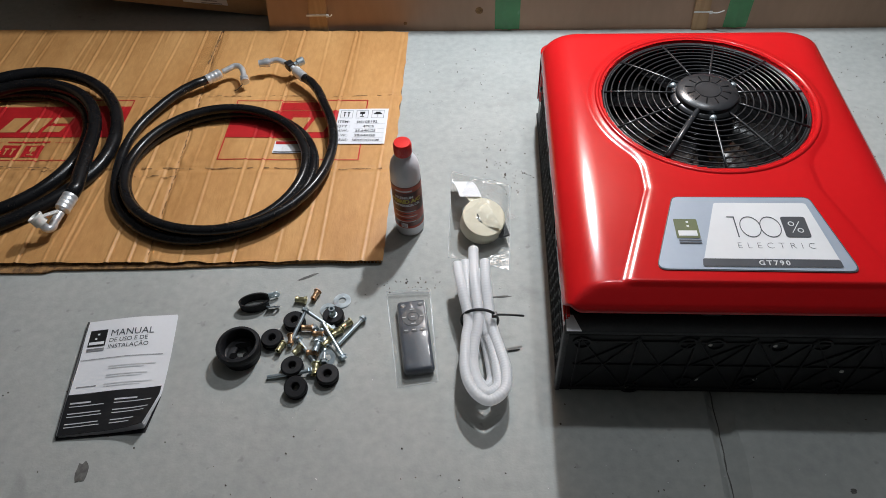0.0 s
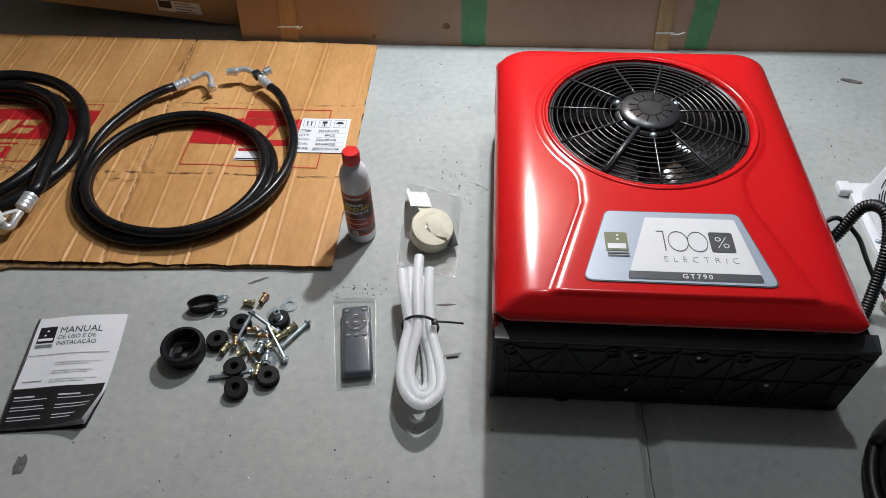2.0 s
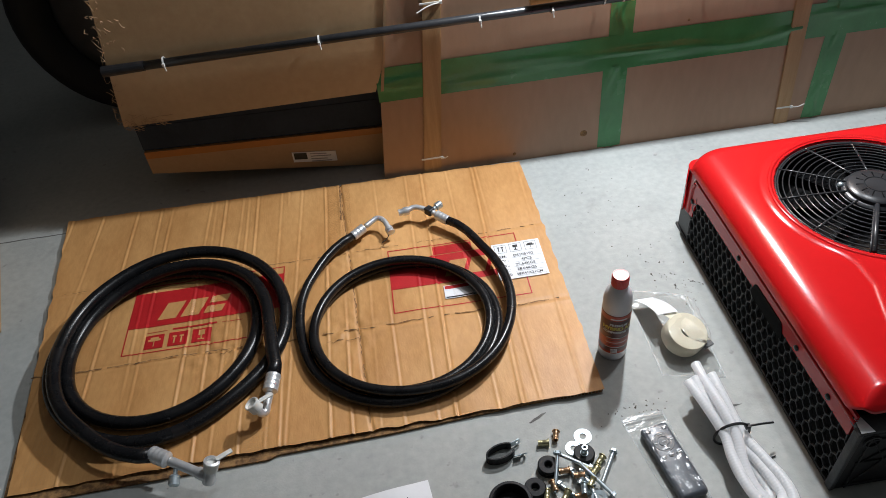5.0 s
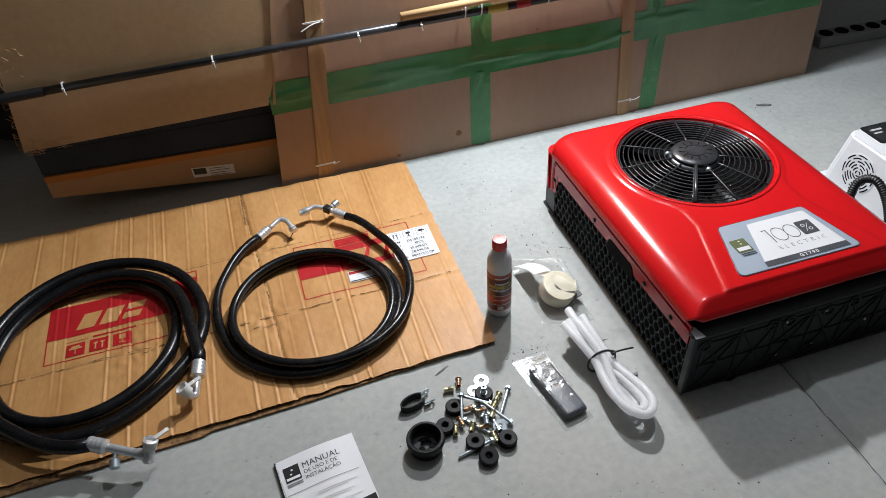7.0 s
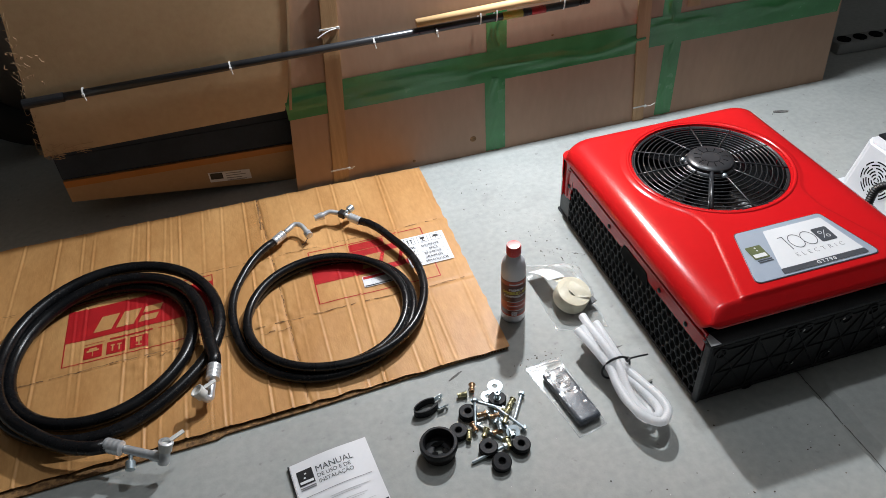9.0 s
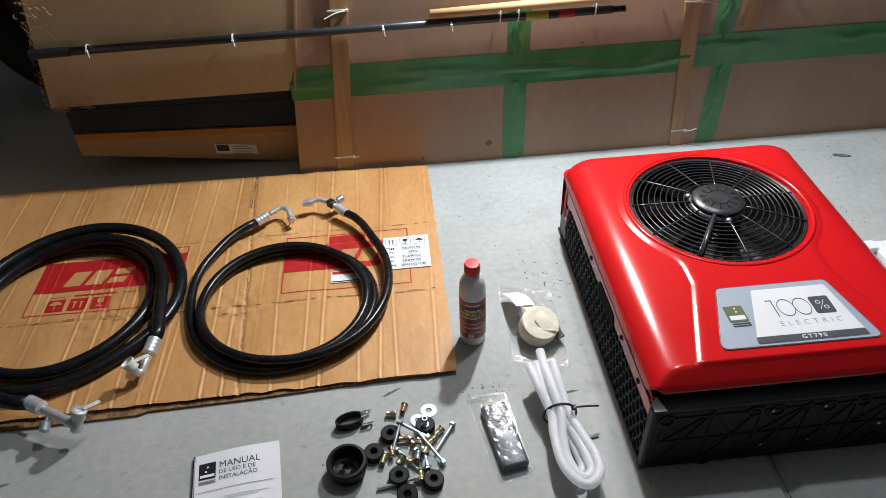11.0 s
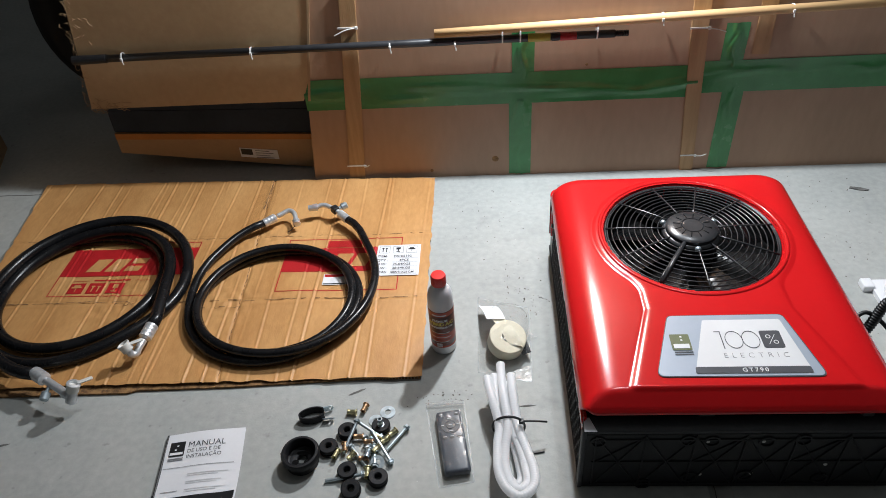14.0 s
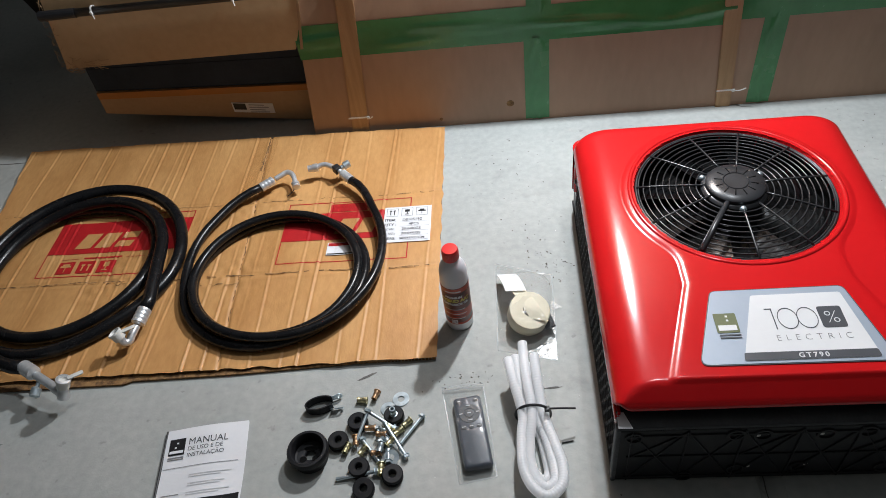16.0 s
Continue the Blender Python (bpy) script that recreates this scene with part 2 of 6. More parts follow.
def sharp(ob, degrees=40):
    """Smooth faces, but edges sharper than the angle stay crisp."""
    me = ob.data
    for p in me.polygons:
        p.use_smooth = True
    bm = bmesh.new()
    bm.from_mesh(me)
    for e in bm.edges:
        if len(e.link_faces) == 2 and e.calc_face_angle() > radians(degrees):
            e.smooth = False
    bm.to_mesh(me)
    bm.free()
    return ob


def thing(name, label, category, at=(0, 0, 0), turn=0.0, group="", kind=""):
    ob = new(name)
    ob.empty_display_size = 0.02
    ob.matrix_basis = pose(*at, 0, 0, turn)
    return tagged(ob, label, category, group, kind)


def box(bm, lo, hi, bevel=0.0, seg=2, m=None):
    c = [(a + b) / 2 for a, b in zip(lo, hi)]
    s = [abs(b - a) for a, b in zip(lo, hi)]
    r = bmesh.ops.create_cube(bm, size=1, matrix=(m or Matrix()) @ Matrix.Translation(c) @ Matrix.Diagonal((*s, 1)))
    if bevel:
        edges = {e for v in r["verts"] for e in v.link_edges}
        bmesh.ops.bevel(bm, geom=list(edges), offset=bevel, segments=seg, affect="EDGES", profile=0.5)
    return bm


def boxed(lo, hi, bevel=0.0, seg=2, m=None):
    return box(bmesh.new(), lo, hi, bevel, seg, m)


def lathe(bm, profile, n=32, m=None, closed=False):
    """Turns (radius, height) points round z."""
    m = m or Matrix()
    rings = []
    for r, z in profile:
        rings.append([bm.verts.new(m @ Vector((r * math.cos(2 * math.pi * k / n), r * math.sin(2 * math.pi * k / n), z))) for k in range(n)] if r > 1e-6
                     else [bm.verts.new(m @ Vector((0, 0, z)))])
    pairs = list(zip(rings, rings[1:])) + ([(rings[-1], rings[0])] if closed else [])
    for a, b in pairs:
        for k in range(n):
            quad = [a[k % len(a)], a[(k + 1) % len(a)], b[(k + 1) % len(b)], b[k % len(b)]]
            quad = list(dict.fromkeys(quad))
            if len(quad) > 2:
                bm.faces.new(quad)
    return bm


def aim(at, way):
    """A pose at a point whose z axis runs along way."""
    return Matrix.Translation(at) @ Vector(way).to_track_quat("Z", "Y").to_matrix().to_4x4()


def spline(points, step=0.01):
    """A smooth line through a few points."""
    p = [Vector(q) for q in points]
    p = [2 * p[0] - p[1]] + p + [2 * p[-1] - p[-2]]
    out = []
    for i in range(1, len(p) - 2):
        n = max(2, int((p[i + 1] - p[i]).length / step))
        for k in range(n):
            t = k / n
            a, b, c, d = p[i - 1], p[i], p[i + 1], p[i + 2]
            out.append(0.5 * ((2 * b) + (c - a) * t + (2 * a - 5 * b + 4 * c - d) * t * t + (3 * b - a - 3 * c + d) * t ** 3))
    out.append(p[-2])
    return out


def sweep(bm, line, radius, n=12, ends=True):
    """A tube along a line; radius is a number or a function of (distance along, angle)."""
    line = [Vector(q) for q in line]
    side = None
    last = None
    far = 0.0
    first = None
    for i, p in enumerate(line):
        way = (line[min(i + 1, len(line) - 1)] - line[max(i - 1, 0)]).normalized()
        if side is None:
            side = way.orthogonal().normalized()
        side = (side - way * side.dot(way)).normalized()
        up = way.cross(side)
        if i:
            far += (p - line[i - 1]).length
        ring = []
        for k in range(n):
            a = 2 * math.pi * k / n
            r = radius(far, a) if callable(radius) else radius
            ring.append(bm.verts.new(p + side * math.cos(a) * r + up * math.sin(a) * r))
        if last:
            for k in range(n):
                bm.faces.new((last[k], last[(k + 1) % n], ring[(k + 1) % n], ring[k]))
        else:
            first = ring
        last = ring
    if ends:
        bm.faces.new(first[::-1])
        bm.faces.new(last)
    return bm


def ring(bm, radius, wire, at=(0, 0, 0), n=64, k=6, flat=1.0):
    lathe(bm, [(radius + wire * math.cos(2 * math.pi * j / k), wire * flat * math.sin(2 * math.pi * j / k)) for j in range(k)], n, Matrix.Translation(at), closed=True)
    return bm


def outline(points, thick, z=0.0):
    """A flat plate from an outline in the plane, with thickness."""
    bm = bmesh.new()
    f = bm.faces.new([bm.verts.new((x, y, z)) for x, y in points])
    if thick:
        r = bmesh.ops.extrude_face_region(bm, geom=[f])
        bmesh.ops.translate(bm, verts=[v for v in r["geom"] if isinstance(v, bmesh.types.BMVert)], vec=(0, 0, thick))
    return bm


def rounded(points, radius, n=5):
    """The outline with its corners rounded."""
    out = []
    k = len(points)
    for i in range(k):
        a, b, c = Vector(points[i - 1]), Vector(points[i]), Vector(points[(i + 1) % k])
        u, v = (a - b).normalized(), (c - b).normalized()
        half = u.angle(v) / 2
        d = min(radius / math.tan(half), (a - b).length * 0.45, (c - b).length * 0.45)
        p0, p1 = b + u * d, b + v * d
        for j in range(n + 1):
            t = j / n
            out.append(tuple(p0 * (1 - t) ** 2 + b * 2 * t * (1 - t) + p1 * t * t))
    return out


def rect(x0, y0, x1, y1):
    return [(x0, y0), (x1, y0), (x1, y1), (x0, y1)]


def plate(name, points, mat, parent, z, thick=0.0004, label=""):
    return part(name, outline(points, thick, z), mat, parent, label)


def writing(name, words, size, mat, parent, m, label="", align="LEFT", spacing=1.0, thick=0.00015, bold=0.0):
    """Built-in letters as a thin mesh."""
    cu = bpy.data.curves.new(name, "FONT")
    cu.body, cu.size, cu.align_x, cu.space_character, cu.extrude, cu.resolution_u, cu.offset = words, size, align, spacing, thick, 3, bold
    tmp = bpy.data.objects.new(name, cu)
    scene.collection.objects.link(tmp)
    me = bpy.data.meshes.new_from_object(tmp.evaluated_get(bpy.context.evaluated_depsgraph_get()))
    bpy.data.objects.remove(tmp)
    me.materials.clear()
    me.materials.append(mat)
    ob = new(name, me)
    ob.parent = parent
    ob.matrix_basis = m
    if label:
        ob["label"] = label
    return ob


def bars(name, rows, mat, parent, z, thick=0.0003):
    """Unreadable lines of print as plain bars: (x, y, length, height)."""
    bm = bmesh.new()
    for x, y, w, h in rows:
        box(bm, (x, y, z), (x + w, y + h, z + thick))
    return part(name, bm, mat, parent)


def coil_line(centre, keys, squash=1.0, step=6.0):
    """A line that winds round a centre: keys of (angle, radius, height), glided."""
    out = []
    a0, a1 = keys[0][0], keys[-1][0]
    n = int(abs(a1 - a0) / step)
    ks = sorted(keys)
    xs = [k[0] for k in ks]
    for i in range(n + 1):
        a = a0 + (a1 - a0) * i / n
        j = max(0, min(len(xs) - 2, sum(1 for x in xs if x <= a) - 1))
        t = (a - xs[j]) / (xs[j + 1] - xs[j])
        vals = []
        for c in (1, 2):
            p0, p1, p2, p3 = ks[max(j - 1, 0)][c], ks[j][c], ks[j + 1][c], ks[min(j + 2, len(ks) - 1)][c]
            vals.append(0.5 * (2 * p1 + (p2 - p0) * t + (2 * p0 - 5 * p1 + 4 * p2 - p3) * t * t + (3 * p1 - p0 - 3 * p2 + p3) * t ** 3))
        out.append(Vector((centre[0] + vals[0] * math.cos(radians(a)), centre[1] + vals[0] * squash * math.sin(radians(a)), vals[1])))
    return out


# ---- the garage ----
def slab(name, lo, hi, mat, label, category):
    return tagged(part(name, boxed(lo, hi), mat), label, category, kind="structure")


def floor_sheet():
    """Concrete slab with a shallow, worn V-shaped joint that ends under the red unit."""
    bm = bmesh.new()
    rng = random.Random(3)
    ys = [-4.0, -2.0] + [-1.0 + 0.02 * k for k in range(56)] + [0.2, 4.0]
    rows = []
    for y in ys:
        live = 1.0 if y < 0.15 else 0.0
        w = [rng.uniform(-0.0015, 0.0015) for _ in range(4)]
        row = [(-4, 0), (0.5335 + w[0], 0), (0.5370 + w[1], -0.0030 * live), (0.5440 + w[2] * 0.5, -0.0115 * live), (0.5485 + w[2] * 0.5, -0.0110 * live), (0.560 + w[3], -0.0055 * live), (0.5700 + w[0] * 1.6, 0), (4.5, 0)]
        rows.append([bm.verts.new((-4, y, -0.1))] + [bm.verts.new((x, y, z)) for x, z in row] + [bm.verts.new((4.5, y, -0.1))])
    for a, b in zip(rows, rows[1:]):
        for i in range(len(a)):
            j = (i + 1) % len(a)
            bm.faces.new((a[i], a[j], b[j], b[i]))
    bm.faces.new(rows[0][::-1])
    bm.faces.new(rows[-1])
    bmesh.ops.recalc_face_normals(bm, faces=bm.faces)
    return tagged(part("floor", bm, CONCRETE), "worn pale grey concrete garage floor with a shallow joint", "floor", kind="structure")


floor = floor_sheet()
slab("wall_north", (-4.1, 4, -0.1), (4.6, 4.1, 2.8), WALL, "plain grey painted garage wall behind the crates", "wall")
slab("wall_south", (-4.1, -4.1, -0.1), (4.6, -4, 2.8), WALL, "plain grey painted garage wall", "wall")
slab("wall_west", (-4.1, -4, -0.1), (-4, 4, 2.8), WALL, "plain grey painted garage wall", "wall")
slab("wall_east", (4.5, -4, -0.1), (4.6, 4, 2.8), WALL, "plain grey painted garage wall", "wall")
slab("ceiling", (-4.1, -4.1, 2.8), (4.6, 4.1, 2.9), WALL, "plain grey garage ceiling", "ceiling")


def floor_joint():
    rng = random.Random(4)
    pts = []
    x = 0.547
    for k in range(130):
        x += rng.uniform(-0.0009, 0.0009) + 0.25 * (0.547 - x)
        pts.append((x, 0.0 - k * 0.0085))
    left = [(x - rng.uniform(0.0003, 0.0011), y) for x, y in pts]
    right = [(x + rng.uniform(0.0003, 0.0011), y) for x, y in pts]
    ob = part("floor_crack", outline(left + right[::-1], 0.0004, -0.0108), DIRT, floor)

    # second joint behind the flattened carton
    ys = [0.726 + rng.uniform(-0.0008, 0.0008) for _ in range(60)]
    near = [(-2.2 + k * 0.021, y - rng.uniform(0.0008, 0.0016)) for k, y in enumerate(ys)]
    far = [(-2.2 + k * 0.021, y + rng.uniform(0.0008, 0.0016)) for k, y in enumerate(ys)]
    part("floor_crack", outline(near + far[::-1], 0.0004, 0.0003), DIRT, floor)


floor_joint()


def scuff(name, at, size, turn, seed, label):
    rng = random.Random(seed)
    pts = []
    for k in range(14):
        a = 2 * math.pi * k / 14
        r = rng.uniform(0.55, 1.0)
        pts.append((size[0] * r * math.cos(a), size[1] * r * math.sin(a)))
    ob = part(name, outline(pts, 0.0004, 0.0003), DIRT)
    ob.matrix_basis = pose(at[0], at[1], 0, 0, 0, turn)
    tagged(ob, label, "floor mark", kind="structure")


for k, (x, y, a, b, turn) in enumerate([(-0.735, -0.095, 0.035, 0.005, 35), (-0.70, -0.07, 0.03, 0.003, 20), (-0.512, -0.21, 0.006, 0.022, 10), (-0.51, -0.235, 0.005, 0.012, -5),
                                        (-0.653, -0.328, 0.005, 0.004, 0), (-0.31, -0.29, 0.010, 0.018, 8), (0.695, -0.29, 0.005, 0.004, 0), (0.255, 0.01, 0.02, 0.002, 5),
                                        (-0.06, 0.045, 0.022, 0.003, 28)]):
    scuff("floor_mark", (x, y), (a, b), turn, 30 + k, "dark worn scuff mark on the concrete floor")


def crumbs(name, mat, n, seed, spots, label, size=(0.0008, 0.0022)):
    rng = random.Random(seed)
    bm = bmesh.new()
    for _ in range(n):
        cx, cy, sx, sy = rng.choice(spots)
        s = rng.uniform(*size)
        m = pose(cx + rng.gauss(0, sx), cy + rng.gauss(0, sy), s * 0.3, rng.uniform(0, 90), rng.uniform(0, 90), rng.uniform(0, 360))
        bmesh.ops.create_cube(bm, size=s, matrix=m @ Matrix.Diagonal((rng.uniform(0.6, 1.8), 1, 0.6, 1)))
    tagged(part(name, bm, mat), label, "debris", kind="stuff")


crumbs("floor_crumbs", CRUMB, 300, 7, [(0.45, -0.32, 0.22, 0.08), (-0.25, -0.30, 0.30, 0.10), (0.20, 0.55, 0.08, 0.10), (0.95, 0.50, 0.12, 0.12), (0.255, 0.34, 0.025, 0.05), (0.27, 0.28, 0.02, 0.04), (0.11, 0.03, 0.03, 0.008), (0.0, -0.3, 0.4, 0.1), (-0.6, -0.15, 0.3, 0.15), (0.9, 0.3, 0.15, 0.25)], "dark crumbs and grit scattered on the floor")
crumbs("pale_crumbs", CRUMB_WHITE, 70, 8, [(0.28, 0.1, 0.03, 0.1), (0.1, -0.25, 0.3, 0.1), (0.25, 0.25, 0.1, 0.2), (0.6, -0.28, 0.2, 0.06)], "tiny pale plastic crumbs on the floor", (0.0006, 0.0015))


# ---- crates at the back ----
FACE = 0.754


def upright(name, pts, y0, y1, mat, parent, label="", bevel=0.0):
    """A board standing in the x-z plane, given by its outline, between two depths."""
    bm = bmesh.new()
    f = bm.faces.new([bm.verts.new((x, y0, z)) for x, z in pts])
    r = bmesh.ops.extrude_face_region(bm, geom=[f])
    bmesh.ops.translate(bm, verts=[v for v in r["geom"] if isinstance(v, bmesh.types.BMVert)], vec=(0, y1 - y0, 0))
    if bevel:
        bmesh.ops.bevel(bm, geom=list(bm.edges), offset=bevel, segments=2, affect="EDGES")
    return part(name, bm, mat, parent, label)


def tape_strip(name, lo, hi, parent, seed, along="x", y=FACE, lift=0.0012):
    """Wrinkled tape on the crate's face: a fine grid with creases."""
    rng = random.Random(seed)
    (x0, z0), (x1, z1) = lo, hi
    long, wide = (x1 - x0, z1 - z0) if along == "x" else (z1 - z0, x1 - x0)
    n, k = max(6, int(long / 0.008)), 12
    bm = bmesh.new()
    rows = []
    w = [(rng.uniform(0.3, 0.7), rng.uniform(1, 3), rng.uniform(0, 6), rng.uniform(0.3, 1)) for _ in range(3)]
    for i in range(n + 1):
        row = []
        for j in range(k + 1):
            u, v = i / n, j / k
            h = lift
            for c, f, ph, am in w:
                mid = c + 0.12 * math.sin(f * u * 5 + ph)
                h += 0.0045 * am * math.exp(-((v - mid) / 0.06) ** 2) * (0.5 + 0.5 * math.sin(u * long * 22 + ph))
            e = 0.0006 * noise.noise((u * long * 90, v * 3, seed))
            if along == "x":
                row.append(bm.verts.new((x0 + u * long, y - h, z0 + v * wide + e + (z1 - z0) * 0.0)))
            else:
                row.append(bm.verts.new((x0 + v * wide + e, y - h, z0 + u * long)))
        rows.append(row)
    for a, b in zip(rows, rows[1:]):
        for j in range(k):
            bm.faces.new((a[j], a[j + 1], b[j + 1], b[j]))
    return part(name, bm, GREEN, parent, "wrinkled green adhesive tape", smooth=True)


def cable_tie(parent, x0, x1, z, y, tail, label="white nylon cable tie"):
    """A flat band across a batten, with its head and loose tail."""
    bm = bmesh.new()
    box(bm, (x0, y - 0.0015, z - 0.0018), (x1, y, z + 0.0018))
    box(bm, (x1 - 0.003, y - 0.005, z - 0.003), (x1 + 0.003, y, z + 0.003), 0.0006)
    sweep(bm, spline([(x1, y - 0.003, z), (x1 + tail[0] * 0.5, y - 0.008, z + tail[1] * 0.2), (x1 + tail[0], y - 0.012, z + tail[1])], 0.004), 0.0013, 5)
    return part("cable_tie", bm, NYLON, parent, label)


crate = thing("cardboard_crate", "big brown cardboard crate with pine battens and green tape", "crate", (0, 0, 0))
# unseen upper height, added so the stack keeps lamp light off the floor behind
BLOCK_TOP = 1.90
upright("front_panel", [(-0.262, 0.0), (1.31, 0.0), (1.285, 0.30), (1.28, BLOCK_TOP), (-0.19, BLOCK_TOP), (-0.19, 0.5), (-0.235, 0.28)], FACE, FACE + 0.006, BROWN, crate)
upright("rear_panel", [(-0.25, 0.0), (1.30, 0.0), (1.28, BLOCK_TOP), (-0.18, BLOCK_TOP)], FACE + 0.30, FACE + 0.306, BROWN, crate)
part("side_panel", boxed((1.262, FACE + 0.008, 0), (1.268, FACE + 0.298, BLOCK_TOP - 0.01)), BROWN, crate)
part("top_panel", boxed((-0.2, FACE + 0.008, BLOCK_TOP - 0.008), (1.260, FACE + 0.298, BLOCK_TOP - 0.002)), BROWN, crate)
for k, pts in enumerate(([(-0.168, 0.0), (-0.127, 0.0), (-0.086, 0.50), (-0.124, 0.50)], [(0.684, 0.0), (0.717, 0.0), (0.692, 0.40), (0.682, 0.72), (0.642, 0.72), (0.653, 0.40)],
                         [(0.799, 0.310), (0.837, 0.309), (0.828, 0.72), (0.790, 0.72)])):
    upright("batten", pts, FACE - 0.0050, FACE - 0.0005 if k < 2 else FACE - 0.003, PINE, crate, "rough pine batten", 0.0012)
tape_strip("tape", (-0.245, 0.207), (0.69, 0.288), crate, 3)
tape_strip("tape", (0.68, 0.216), (1.283, 0.296), crate, 5, lift=0.0016)
tape_strip("tape", (0.25, 0.004), (0.305, 0.215), crate, 6, "z", lift=0.0006)
tape_strip("tape", (0.257, 0.27), (0.309, 0.40), crate, 7, "z", lift=0.0006)
tape_strip("tape", (0.752, 0.004), (0.802, 0.225), crate, 8, "z", lift=0.0006)
tape_strip("tape", (0.733, 0.28), (0.785, 0.385), crate, 9, "z", lift=0.0006)
cable_tie(crate, -0.17, -0.122, 0.045, FACE - 0.005, (0.012, 0.008))
cable_tie(crate, 0.652, 0.694, 0.378, FACE - 0.005, (0.035, -0.006))
cable_tie(crate, 0.680, 0.716, 0.045, FACE - 0.005, (0.024, 0.010))
cable_tie(crate, -0.137, -0.094, 0.415, FACE - 0.005, (-0.05, -0.012))
# dent and knots
for x, z, r in ((0.215, 0.05, 0.008), (0.05, 0.02, 0.004), (0.43, 0.3, 0.003)):
    part("dent_mark", lathe(bmesh.new(), [(0, 0.0008), (r, 0.0004), (r * 1.1, 0)], 10, aim((x, FACE, z), (0, -1, 0))), CARD_EDGE, crate, "small dark dent in the card")
upper = thing("upper_carton", "scuffed brown carton panel overhanging the black box", "carton")
upright("front_panel", [(-0.785, 0.236), (-0.249, 0.236), (-0.224, 0.30), (-0.190, 0.50), (-0.190, BLOCK_TOP), (-0.703, BLOCK_TOP), (-0.703, 0.80)], FACE - 0.003, FACE + 0.004, TAN_CARTON, upper)
upright("side_panel", [(-0.783, 0.238), (-0.773, 0.238), (-0.693, 0.80), (-0.693, BLOCK_TOP), (-0.703, BLOCK_TOP), (-0.703, 0.80)], FACE + 0.004, FACE + 0.28, KRAFT, upper)
upright("bottom_panel", [(-0.770, 0.239), (-0.255, 0.239), (-0.255, 0.245), (-0.770, 0.245)], FACE + 0.004, FACE + 0.28, BROWN, upper)
# pale worn edges and frayed paper
bm = bmesh.new()
rng = random.Random(5)
for k in range(46):
    t = k / 45
    x, z = -0.785 + 0.055 * t, 0.236 + 0.38 * t
    sweep(bm, spline([(x + rng.uniform(-.003, .004), FACE - 0.007, z), (x + rng.uniform(-.008, .01), FACE - 0.010, z + rng.uniform(-.004, .012)), (x + rng.uniform(-.012, .014), FACE - 0.008, z + rng.uniform(-.01, .022))], 0.006), 0.0005, 4)
for k in range(26):
    x, z = rng.uniform(-0.785, -0.70), 0.236 + abs(rng.gauss(0, 0.012))
    sweep(bm, spline([(x, FACE - 0.007, z), (x + rng.uniform(.0, .012), FACE - 0.012, z - rng.uniform(0, .006)), (x + rng.uniform(.004, .03), FACE - 0.010, z - rng.uniform(-.004, .016))], 0.006), 0.0006, 4)
for k in range(16):
    x, z = -0.735 + rng.gauss(0, 0.022), 0.44 + rng.gauss(0, 0.03)
    sweep(bm, spline([(x, FACE - 0.0062, z), (x + rng.uniform(-.004, .005), FACE - 0.010, z + 0.004), (x + rng.uniform(-.008, .008), FACE - 0.009, z + rng.uniform(-.006, .012))], 0.004), 0.0007, 4)
part("frayed_edge", bm, KRAFT, upper, "frayed torn paper fibres")
upright("edge_strip", [(-0.238, 0.236), (-0.232, 0.236), (-0.187, 0.50), (-0.187, BLOCK_TOP), (-0.193, BLOCK_TOP), (-0.193, 0.50)], FACE - 0.0048, FACE - 0.0032, KRAFT, upper, "pale worn carton edge")

low = thing("orange_carton", "low orange and tan carton with a white label", "carton")
upright("body", [(-0.797, 0.066), (-0.268, 0.0), (-0.225, 0.0), (-0.222, 0.1023), (-0.796, 0.125)], 0.82, 1.08, KRAFT, low)
upright("stripe", [(-0.796, 0.108), (-0.223, 0.0864), (-0.222, 0.1029), (-0.7955, 0.1255)], 0.8185, 0.8199, ORANGE_BOX, low, "orange printed stripe")
lab = upright("shipping_label", [(-0.470, 0.042), (-0.368, 0.030), (-0.368, 0.058), (-0.470, 0.070)], 0.8180, 0.8195, PAPER, low, "small white printed label")
upright("label_print", [(-0.466, 0.050), (-0.436, 0.0465), (-0.436, 0.064), (-0.466, 0.0675)], 0.8172, 0.8178, INK, lab, "black print block")
for k in range(4):
    z = 0.058 - k * 0.007
    upright("print_bar", [(-0.428, z + 0.001 - 0.0), (-0.39 + 0.01 * (k % 2), z - 0.0035), (-0.39 + 0.01 * (k % 2), z - 0.0015), (-0.428, z + 0.003)], 0.8172, 0.8178, INK_GREY, lab)
black = thing("black_carton", "matt black flat carton lying on the orange one", "carton")
upright("body", [(-0.797, 0.127), (-0.222, 0.1038), (-0.222, 0.1768), (-0.795, 0.192)], 0.824, 1.07, BLACK_CARD, black, bevel=0.002)
upright("lid", [(-0.798, 0.1925), (-0.222, 0.1773), (-0.222, 0.2318), (-0.796, 0.234)], 0.820, 1.072, BLACK_CARD, black, "black lid of the carton", bevel=0.002)

pole = thing("black_pole", "long black metal pole tied across the cartons", "pole")
part("shaft", sweep(bmesh.new(), [(-0.70, 0.738, 0.372), (-0.1, 0.738, 0.376), (0.485, 0.738, 0.379)], 0.0088, 14), SATIN, pole, smooth=True)
part("grip", sweep(bmesh.new(), [(-0.772, 0.738, 0.371), (-0.69, 0.738, 0.372)], lambda d, a: 0.0108 + 0.0007 * math.sin(d * 900), 14), BLACK, pole, "scuffed black rubber grip")
